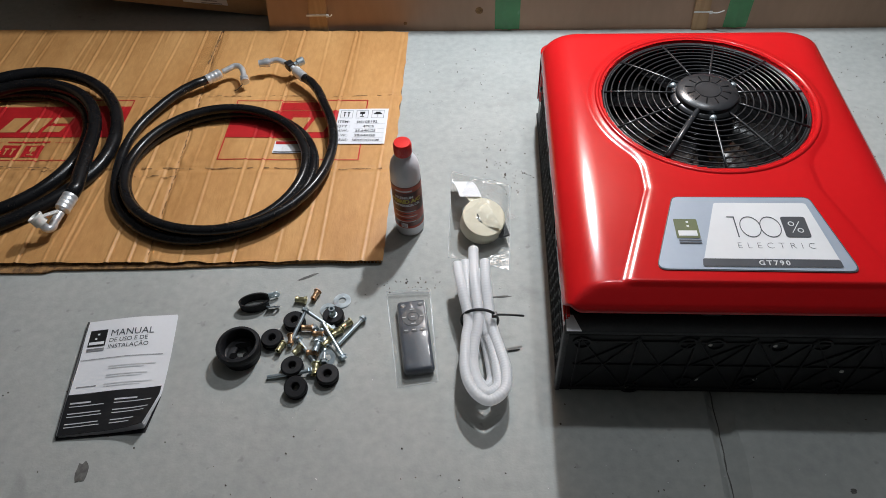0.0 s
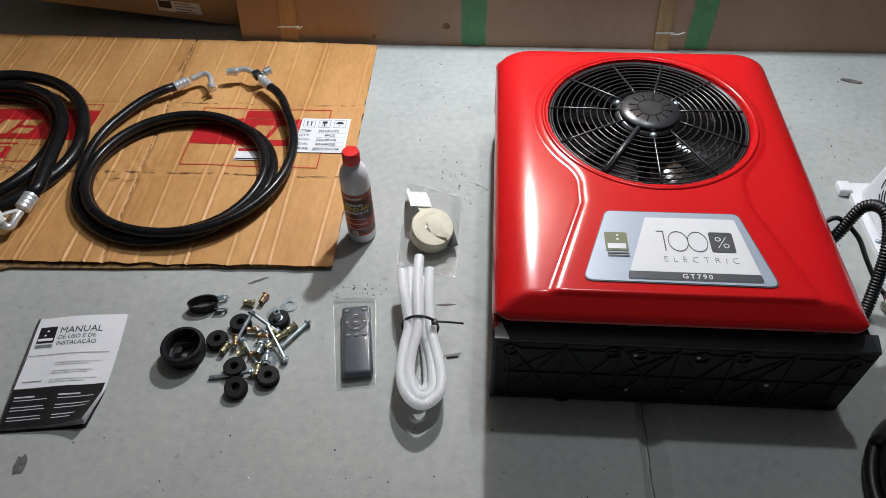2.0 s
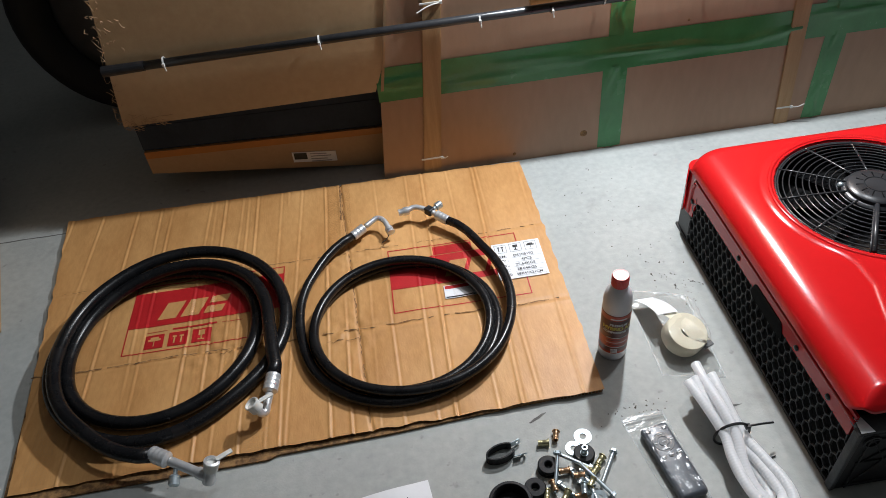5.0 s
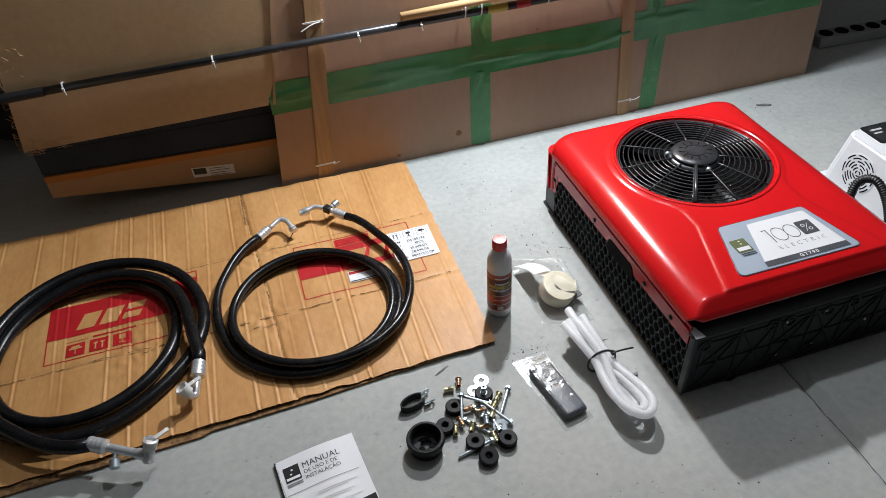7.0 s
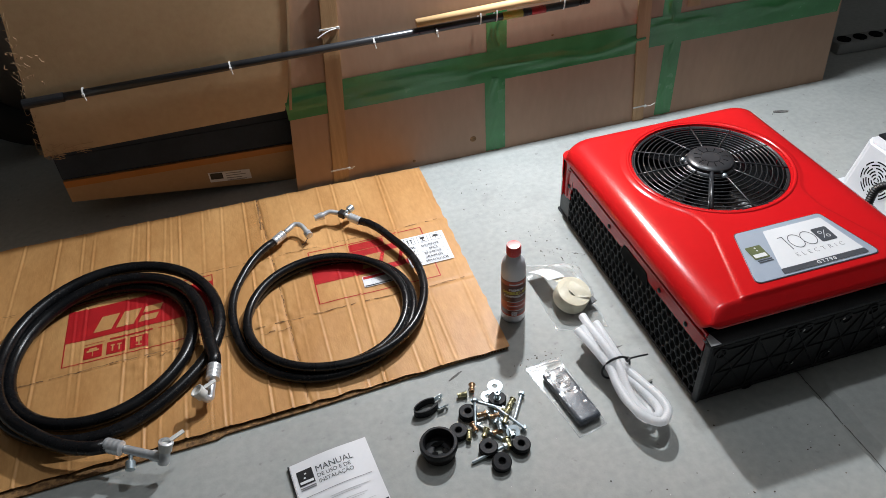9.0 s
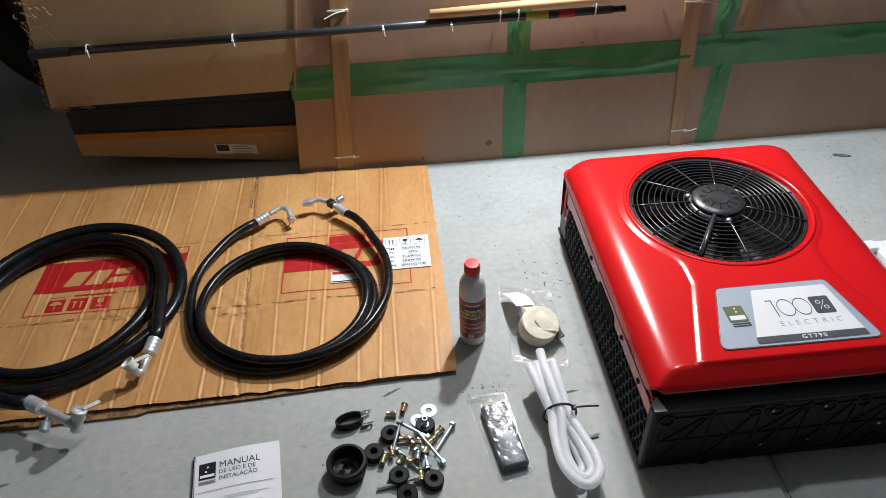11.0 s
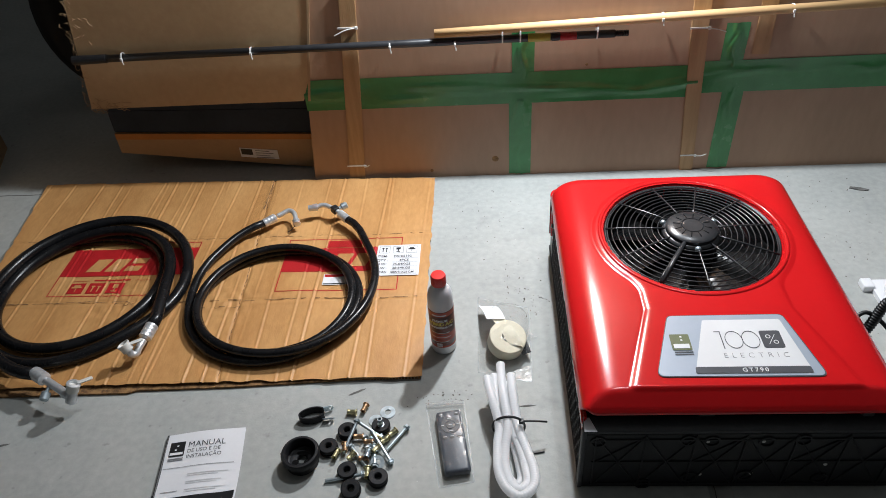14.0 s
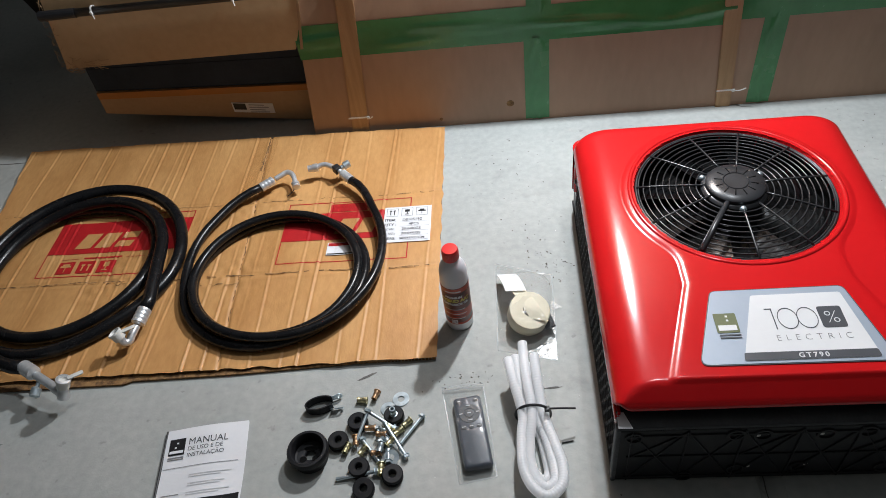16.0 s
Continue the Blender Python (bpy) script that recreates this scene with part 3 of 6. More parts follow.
part("thread_end", sweep(bmesh.new(), spline([(0.485, 0.738, 0.379), (0.515, 0.738, 0.379)], 0.001), lambda d, a: 0.0066 + 0.001 * math.sin(d * 1600), 12), BLACK, pole)
for x, w, m in ((0.292, 0.05, INK_YELLOW), (0.345, 0.016, INK), (0.364, 0.036, INK_RED)):
    part("sticker", lathe(bmesh.new(), [(0.0092, 0), (0.0094, 0.0002), (0.0094, w), (0.0092, w)], 16, aim((x, 0.738, 0.3778), (1, 0, 0.004))), m, pole, "printed pole sticker", smooth=True)


def pole_tie(x, z, r, parent):
    bm = bmesh.new()
    lathe(bm, [(r, -0.0016), (r + 0.0012, -0.0016), (r + 0.0012, 0.0016), (r, 0.0016)], 16, aim((x, 0.738, z), (1, 0, 0)), closed=True)
    box(bm, (x - 0.0025, 0.738 - r - 0.005, z - 0.004), (x + 0.0025, 0.738 - r, z + 0.002), 0.0006)
    sweep(bm, [(x, 0.738 - r - 0.002, z), (x + 0.002, 0.738 - r - 0.004, z - 0.014)], 0.0014, 5)
    part("cable_tie", bm, NYLON, parent, "white nylon cable tie")


for x in (-0.65, -0.343, -0.02, 0.128):
    pole_tie(x, 0.3745, 0.009, pole)
dowel = thing("wooden_dowel", "pale round wooden dowel tied above the black pole", "dowel")
part("rod", sweep(bmesh.new(), [(0.083, 0.736, 0.398), (0.6, 0.736, 0.412), (1.26, 0.736, 0.428)], 0.0098, 16), DOWEL, dowel, smooth=True)
for x in (0.235, 0.275, 0.445):
    bm = bmesh.new()
    lathe(bm, [(0.0205, -0.0016), (0.0217, -0.0016), (0.0217, 0.0016), (0.0205, 0.0016)], 20, Matrix.Translation((x, 0.737, 0.390)) @ Matrix.Rotation(radians(90), 4, "Y") @ Matrix.Diagonal((1, 0.55, 1, 1)), closed=True)
    part("cable_tie", bm, NYLON, dowel, "white nylon cable tie")
for x, z in ((0.585, 0.4115), (0.86, 0.418)):
    pole_tie(x, z, 0.0098, dowel)


# ---- open box, tyres and socket strip round the edge of the light ----
def open_box():
    b = thing("open_carton", "open kraft cardboard box with a flap folded down", "carton", (-1.056, 0.436, 0), 18.5)
    w, d, h, t = 0.40, 0.57, 0.30, 0.005
    part("front_wall", boxed((-w, 0, 0), (-t, t, h)), KRAFT, b)
    part("side_wall", boxed((-t, 0, 0), (0, d, h)), KRAFT, b)
    part("side_wall", boxed((-w, t, 0), (-w + t, d, h)), KRAFT, b)
    part("back_wall", boxed((-w + t, d - t, 0), (-t, d, h)), KRAFT, b)
    part("bottom", boxed((-w + t, t, 0.001), (-t, d - t, t)), KRAFT_IN, b)
    f = part("flap", boxed((-t, 0.004, 0.001), (-0.0005, d - 0.004, 0.19), 0.001), KRAFT, b, "upright side flap")
    f.matrix_basis = pose(0, 0, h, 0, 4, 0)
    f = part("flap", boxed((-w + 0.004, -0.004, -0.105), (-0.012, -0.0005, 0), 0.001), KRAFT, b, "front flap folded down")
    f.matrix_basis = pose(0, 0, h, -12, 0, 0)
    f = part("flap", boxed((-w + 0.004, 0, 0), (-0.012, 0.004, 0.15), 0.001), KRAFT, b, "upright back flap")
    f.matrix_basis = pose(0, d - t, h, -10, 0, 0)


open_box()


def tyre(at, turn, label):
    t = thing("car_tyre", label, "tyre", at, turn, group="tyres behind the crates")
    up = pose(0, 0, 0.30, 90, 0, 0)
    prof = [(0.20, -0.07), (0.255, -0.088), (0.288, -0.08), (0.30, -0.05), (0.30, 0.05), (0.288, 0.08), (0.255, 0.088), (0.20, 0.07)]
    part("tread", lathe(bmesh.new(), prof, 48, up, closed=True), TYRE, t, smooth=True)
    part("rim", lathe(bmesh.new(), [(0.0, -0.02), (0.12, -0.03), (0.17, -0.055), (0.199, -0.068), (0.205, -0.062), (0.199, 0.05), (0.0, 0.04)], 40, up), STEEL_RIM, t, "dull grey steel rim", smooth=True)


tyre((-0.84, 1.30, 0), 12, "black car tyre on a grey rim standing in the dark")
tyre((1.72, 1.42, 0), -5, "black car tyre standing on the floor past the crate")


def socket_strip():
    s = thing("socket_strip", "dusty grey multi-way socket strip on the floor", "power strip", (1.455, 0.90, 0), -4)
    part("body", boxed((0, -0.03, 0), (0.36, 0.03, 0.036), 0.004), WALL, s)
    for k in range(6):
        part("socket", lathe(bmesh.new(), [(0, 0.0365), (0.018, 0.0365), (0.0195, 0.0385), (0.021, 0.0385), (0.021, 0.034)], 18, Matrix.Translation((0.035 + k * 0.056, 0, 0))), SHADE_BLACK, s, "black round socket")


socket_strip()
bm = outline([(-0.02, -0.003), (0.0, -0.006), (0.02, -0.004), (0.024, 0.002), (0.005, 0.006), (-0.018, 0.004)], 0.002, 0.0)
ob = tagged(part("floor_scrap", bm, DIRT), "flat dark scrap of debris on the floor", "debris")
ob.matrix_basis = pose(1.085, 0.645, 0.0003, 0, 0, -18)


# ---- flattened cardboard ----
def cardboard():
    c = thing("flattened_carton", "flattened orange-brown corrugated carton with red print and creases", "cardboard", (0, 0, 0))
    rng = random.Random(11)
    lines = []
    x = -0.99
    while x < 0.05:
        lines.append((x, rng.uniform(0.3, 1.1), rng.uniform(-0.03, 0.03), rng.uniform(0.0, 0.5)))
        x += rng.choice((0.02, 0.034, 0.05, 0.065, 0.085))
    nx, ny = 500, 110

    def height(px, py):
        h = 0.0
        for lx, s, lean, ph in lines:
            d = px - lx - lean * (py - 0.4)
            if abs(d) < 0.012:
                live = max(0.0, min(1.0, 1.4 * noise.noise((lx * 40, py * 3.2, 2)) + 0.75))
                h += 1.35 * s * live * (0.0016 * math.exp(-(d / 0.0022) ** 2) - 0.0011 * math.exp(-((d - 0.004) / 0.0022) ** 2))
        for fy in (0.505, 0.29):
            d = py - fy - 0.004 * noise.noise((px * 9, fy, 0))
            h -= 0.0022 * math.exp(-(d / 0.003) ** 2) - 0.0012 * math.exp(-((d + 0.007) / 0.004) ** 2)
        d = px + 0.366 - 0.055 * (0.72 - py) - 0.004 * noise.noise((py * 12, 5, 0))
        h -= 0.003 * math.exp(-(d / 0.003) ** 2)
        h += 0.0022 * noise.noise((px * 5, py * 5, 1)) + 0.0012 * noise.noise((px * 22, py * 14, 3))
        # crumpled crossing of the folds
        for qx, qy in ((-0.36, 0.285), (-0.52, 0.285), (-0.36, 0.505), (-0.62, 0.29)):
            q = math.hypot(px - qx, py - qy)
            if q < 0.09:
                h += 0.004 * noise.noise((px * 60, py * 60, 4)) * (1 - q / 0.09)
        return h

    def sheet(name, z, wide, thick, seed, mat):
        rows = []
        bm = bmesh.new()
        for j in range(ny + 1):
            v = j / ny
            row = []
            for i in range(nx + 1):
                u = i / nx
                x0 = -0.918 - 0.082 * v - wide[0]
                x1 = 0.062 - 0.004 * v + wide[1]
                y0 = 0.052 + 0.022 * u - wide[2] + 0.003 * noise.noise((u * 30, seed, 0)) * (1 - v)
                y1 = 0.757 - 0.020 * u
                x = x0 + (x1 - x0) * u + 0.004 * noise.noise((v * 26, seed, 5)) * (abs(u - 0.5) * 2) ** 8
                y = y0 + (y1 - y0) * v + 0.003 * noise.noise((u * 26, seed, 9)) * (abs(v - 0.5) * 2) ** 8
                row.append(bm.verts.new((x, y, z + height(x, y))))
            rows.append(row)
        for a, b in zip(rows, rows[1:]):
            for i in range(nx):
                bm.faces.new((a[i], a[i + 1], b[i + 1], b[i]))
        return part(name, bm, mat, c, smooth=True)

    sheet("top_layer", 0.0105, (0, 0, 0), 0, 1, CARD)
    # edges: walls of the board under the top layer, with the open flutes
    bm = bmesh.new()
    loop = [(-0.916, 0.054), (0.060, 0.076), (0.056, 0.735), (-0.996, 0.755)]
    for (ax, ay), (bx, by) in zip(loop, loop[1:] + loop[:1]):
        n = int(math.hypot(bx - ax, by - ay) / 0.006)
        for k in range(n):
            t0, t1 = k / n, (k + 0.72) / n
            px, py, qx, qy = ax + (bx - ax) * t0, ay + (by - ay) * t0, ax + (bx - ax) * t1, ay + (by - ay) * t1
            vs = [bm.verts.new(p) for p in ((px, py, 0.0006), (qx, qy, 0.0006), (qx, qy, 0.0085), (px, py, 0.0085))]
            bm.faces.new(vs)
    part("fluted_edge", bm, CARD_EDGE, c, "torn fluted edge")
    part("lower_layer", outline([(-0.924, 0.036), (-0.50, 0.046), (-0.485, 0.052), (-0.3, 0.058), (0.055, 0.08), (0.05, 0.73), (-0.992, 0.75)], 0.004, 0.001), CARD_EDGE, c, "lower layer of the folded board")
    rg = random.Random(17)

    def crack(points, wide, keep):
        """Torn paper along a fold: short dark splits."""
        bm = bmesh.new()
        for (ax, ay), (bx, by) in zip(points, points[1:]):
            if rg.random() > keep:
                continue
            l = math.hypot(bx - ax, by - ay)
            px, py = -(by - ay) / l, (bx - ax) / l
            w0, w1 = rg.uniform(0.2, 1) * wide, rg.uniform(0.2, 1) * wide
            bm.faces.new([bm.verts.new((x, y, 0.0116 + max(-0.0005, height(x, y)))) for x, y in ((ax + px * w0, ay + py * w0), (bx + px * w1, by + py * w1), (bx - px * w1, by - py * w1), (ax - px * w0, ay - py * w0))])
        tagged(part("fold_crack", bm, CARD_EDGE, c, "dark cracked fold in the board"), kind="stuff")

    for fy in (0.505, 0.29):
        crack([(-0.95 + k * 0.01, fy + 0.004 * noise.noise((( -0.95 + k * 0.01) * 9, fy, 0)) + rg.uniform(-0.0018, 0.0018)) for k in range(101)], 0.0018 if fy < 0.4 else 0.0011, 0.8 if fy < 0.4 else 0.5)
    crack([(-0.366 + 0.055 * k * 0.0066 + rg.uniform(-0.0015, 0.0015), 0.72 - k * 0.0066) for k in range(98)], 0.0014, 0.75)
    crack([(-0.368 + rg.uniform(-0.001, 0.001), 0.742 - k * 0.006) for k in range(22)], 0.0022, 1.0)
    crack([(-0.42 + k * 0.006, 0.268 + rg.uniform(-0.004, 0.004)) for k in range(14)], 0.0012, 0.8)
    crack([(-0.60 + k * 0.006, 0.283 + rg.uniform(-0.004, 0.004)) for k in range(18)], 0.0010, 0.8)
    def drape(bm, x0, y0, x1, y1, lift, slant=0.0):
        """A patch of ink that lies on the uneven board."""
        n, k = max(1, int(abs(x1 - x0) / 0.0021)), max(1, int(abs(y1 - y0) / 0.006))
        rows = []
        for j in range(k + 1):
            y = y0 + (y1 - y0) * j / k
            xs = [x0 + (x1 - x0) * i / n + slant * (y - y0) for i in range(n + 1)]
            rows.append([bm.verts.new((x, y, 0.0105 + lift + height(x, y))) for x in xs])
        for a, b in zip(rows, rows[1:]):
            for i in range(n):
                bm.faces.new((a[i], a[i + 1], b[i + 1], b[i]))
        return bm

    def inked(name, x0, y0, x1, y1, mat, lift, label=""):
        return part(name, drape(bmesh.new(), x0, y0, x1, y1, lift), mat, c, label, smooth=True)

    def shade_frame(x0, y0, x1, y1, w=0.0022):
        bm = bmesh.new()
        for r in ((x0, y0, x1, y0 + w), (x0, y1 - w, x1, y1), (x0, y0 + w, x0 + w, y1 - w), (x1 - w, y0 + w, x1, y1 - w)):
            drape(bm, *r, 0.0006)
        part("print_frame", bm, INK_RED, c, "thin red printed frame", smooth=True)

    shade_frame(-0.790, 0.311, -0.488, 0.492)
    inked("print_block", -0.790, 0.377, -0.488, 0.472, INK_RED, 0.0008, "solid red printed block")
    shade_frame(-0.274, 0.313, -0.006, 0.490)
    inked("print_block", -0.274, 0.376, -0.062, 0.457, INK_RED, 0.0008, "solid red printed block")
    inked("print_block", -0.181, 0.459, -0.100, 0.484, INK_RED, 0.0008, "solid red printed block")
    # logo as plain slanted bars
    for ox, oy in ((-0.735, 0.392), (-0.165, 0.392)):
        for x, y, w, h in ((0, 0, 0.036, 0.044), (0.045, 0, 0.036, 0.044), (0.090, 0.000, 0.036, 0.018), (0.090, 0.026, 0.036, 0.018)):
            part("logo_shape", drape(bmesh.new(), ox + x + 0.35 * y, oy + y, ox + x + w + 0.35 * y, oy + y + h, 0.0014, 0.35), CARD, c, "pale plain logo block in the red print")
    # handling symbols
    for k in range(3):
        x0 = -0.750 + k * 0.045
        inked("symbol", x0, 0.320, x0 + 0.036, 0.354, INK_RED, 0.0008, "red handling symbol")
        shapes = ([(x0 + 0.006, 0.338, x0 + 0.030, 0.343), (x0 + 0.010, 0.343, x0 + 0.026, 0.348), (x0 + 0.017, 0.325, x0 + 0.019, 0.338)],
                  [(x0 + 0.010, 0.326, x0 + 0.013, 0.341), (x0 + 0.0075, 0.341, x0 + 0.0155, 0.345), (x0 + 0.023, 0.326, x0 + 0.026, 0.341), (x0 + 0.0205, 0.341, x0 + 0.0285, 0.345)],
                  [(x0 + 0.012, 0.337, x0 + 0.024, 0.350), (x0 + 0.0165, 0.328, x0 + 0.0195, 0.337), (x0 + 0.012, 0.325, x0 + 0.024, 0.328)])[k]
        for r in shapes:
            part("symbol_mark", drape(bmesh.new(), *r, 0.0014), CARD, c)
    for x0, x1, h in ((-0.70, -0.615, 0.004), (-0.75, -0.71, 0.001), (-0.605, -0.565, 0.001)):
        inked("print_line", x0, 0.361, x1, 0.361 + h, INK_RED, 0.0008)
    st = inked("shipping_label", -0.061, 0.357, 0.038, 0.460, PAPER, 0.0022, "white shipping label with black text")

    def stamped(name, words, size, mat, x, y, spacing=1.0, bold=0.0):
        ob = writing(name, words, size, mat, st, Matrix(), "printed text", "LEFT", spacing, 0.0, bold)
        for v in ob.data.vertices:
            px, py = v.co.x + x, v.co.y + y
            v.co = (px, py, 0.0105 + 0.0028 + height(px, py))

    def ruled(name, parent, rects, mat, lift=0.0026):
        bm = bmesh.new()
        for r in rects:
            drape(bm, *r, lift)
        return part(name, bm, mat, parent)

    for k, (head, words) in enumerate((("ITEM:", "DS105192"), ("QTY :", "4PCS"), ("N.W.:", "25.64KGS"), ("G.W.:", "28.64KGS"), ("MEAS:", "58X41X21CM"))):
        y = 0.4175 - k * 0.0133
        stamped("label_text", head, 0.0098, INK, -0.0585, y, 1.0, 0.0001)
        stamped("label_text", words, 0.0098 if k < 4 else 0.0088, INK, (-0.022, -0.008, -0.022, -0.022, -0.025)[k], y, 1.0, 0.0001)
        ruled("rule", st, [(-0.026, y - 0.0026, 0.034, y - 0.0021)], INK_GREY)
    for k in range(3):
        x0, y0, y1 = -0.056 + k * 0.031, 0.432, 0.455
        ruled("symbol_frame", st, [(x0, y0, x0 + 0.024, y0 + 0.0006), (x0, y1 - 0.0006, x0 + 0.024, y1), (x0, y0, x0 + 0.0006, y1), (x0 + 0.0234, y0, x0 + 0.024, y1)], INK)
        marks = ([(x0 + 0.007, y0 + 0.004, x0 + 0.009, y1 - 0.007), (x0 + 0.0055, y1 - 0.008, x0 + 0.0105, y1 - 0.005), (x0 + 0.015, y0 + 0.004, x0 + 0.017, y1 - 0.007), (x0 + 0.0135, y1 - 0.008, x0 + 0.0185, y1 - 0.005)],
                 [(x0 + 0.007, y0 + 0.012, x0 + 0.017, y1 - 0.004), (x0 + 0.011, y0 + 0.006, x0 + 0.013, y0 + 0.012), (x0 + 0.008, y0 + 0.004, x0 + 0.016, y0 + 0.006)],
                 [(x0 + 0.004, y0 + 0.011, x0 + 0.020, y0 + 0.0145), (x0 + 0.007, y0 + 0.0145, x0 + 0.017, y0 + 0.018), (x0 + 0.0115, y0 + 0.004, x0 + 0.0125, y0 + 0.011)])[k]
        for r in marks:
            ruled("symbol", st, [r], INK)
    small = inked("small_label", -0.172, 0.331, -0.110, 0.366, PAPER, 0.0022, "small white sticker with a red heading")
    ruled("label_heading", small, [(-0.170, 0.356, -0.112, 0.3645)], INK_RED)
    ruled("label_footing", small, [(-0.170, 0.3325, -0.112, 0.3355)], INK)
    # strips of clear tape
    for x0, y0, x1, y1 in ((-0.155, 0.31, -0.105, 0.50), (-0.40, 0.52, -0.345, 0.74), (-0.90, 0.06, -0.86, 0.30), (-0.545, 0.04, -0.50, 0.10)):
        bm = bmesh.new()
        n, k = 24, 6
        rows = [[bm.verts.new((x0 + (x1 - x0) * i / k, y0 + (y1 - y0) * j / n, 0.0145 + height(x0 + (x1 - x0) * i / k, y0 + (y1 - y0) * j / n) + 0.0016 * abs(noise.noise((i * 1.3, j * 0.9, x0 * 9))))) for i in range(k + 1)] for j in range(n + 1)]
        for a, b in zip(rows, rows[1:]):
            for i in range(k):
                bm.faces.new((a[i], a[i + 1], b[i + 1], b[i]))
        part("clear_tape", bm, TAPE_CLEAR, c, "strip of shiny clear tape", smooth=True).visible_shadow = False


cardboard()


# ---- red roof unit ----
UX, UY, UA, UB = 0.5625, 0.157, 0.2365, 0.297
FAN = (0.567, 0.246)
TOPZ = 0.199


def hourglass(x, y):
    """How far inside the raised middle of the cover a point lies."""
    d = 0.176 - math.hypot(x - FAN[0], y - FAN[1])
    t = (y + 0.15) / 0.20
    half = 0.178 - 0.062 * max(0.0, min(1.0, t)) if y < 0.05 else 0.116
    waist = min(half - abs(x - FAN[0]), 0.14 - y)
    k = 0.02
    h = max(0.0, min(1.0, 0.5 + 0.5 * (d - waist) / k))
    return waist * (1 - h) + d * h + k * h * (1 - h)


def cover_height(x, y):
    dx, dy = UA - abs(x - UX), UB - abs(y - UY)
    wx, wy = 0.064, 0.040
    qx, qy = max(0.0, 1 - dx / wx), (max(0.0, 1 - dy / wy) if y > UY else 0.0)
    q = min(1.0, math.hypot(qx, qy))
    roll = 0.036 * (1 - math.sqrt(max(0.0, 1 - q ** 2.6)))
    # flat sloping front below a crease
    s = 0.026 - dy if y < UY else -1.0
    e = 0.005
    slope = 0.0 if s < -e else (0.80 * (s + e) ** 2 / (4 * e) if s < e else 0.80 * s)
    if y < UY and dy < 0.006:
        slope += (0.006 - dy) ** 2 * 60
    k = 0.006
    h = max(0.0, k - abs(roll - slope)) / k
    z = TOPZ - max(roll, slope) - h * h * k * 0.25 * min(1.0, min(roll, slope) / 0.004)
    q = max(q, min(1.0, max(0.0, s + 0.003) / 0.006))
    s = hourglass(x, y)
    rise = 0.0030 / (1 + math.exp(-s / 0.0028))
    bead = 0.0006 * math.exp(-((s + 0.004) / 0.003) ** 2)
    return z + (rise - bead) * max(0.0, 1 - q * 1.05)


def tapered(bm):
    """The wall of the base leans out towards its far top corner."""
    for v in bm.verts:
        if v.co.x > 0.6:
            v.co.x += 0.003 * v.co.z / 0.14
    return bm


def sloped(bm):
    """The flange falls towards the front."""
    for v in bm.verts:
        if v.co.z > 0.145:
            v.co.z += 0.3 * (v.co.y + 0.142)
    return bm


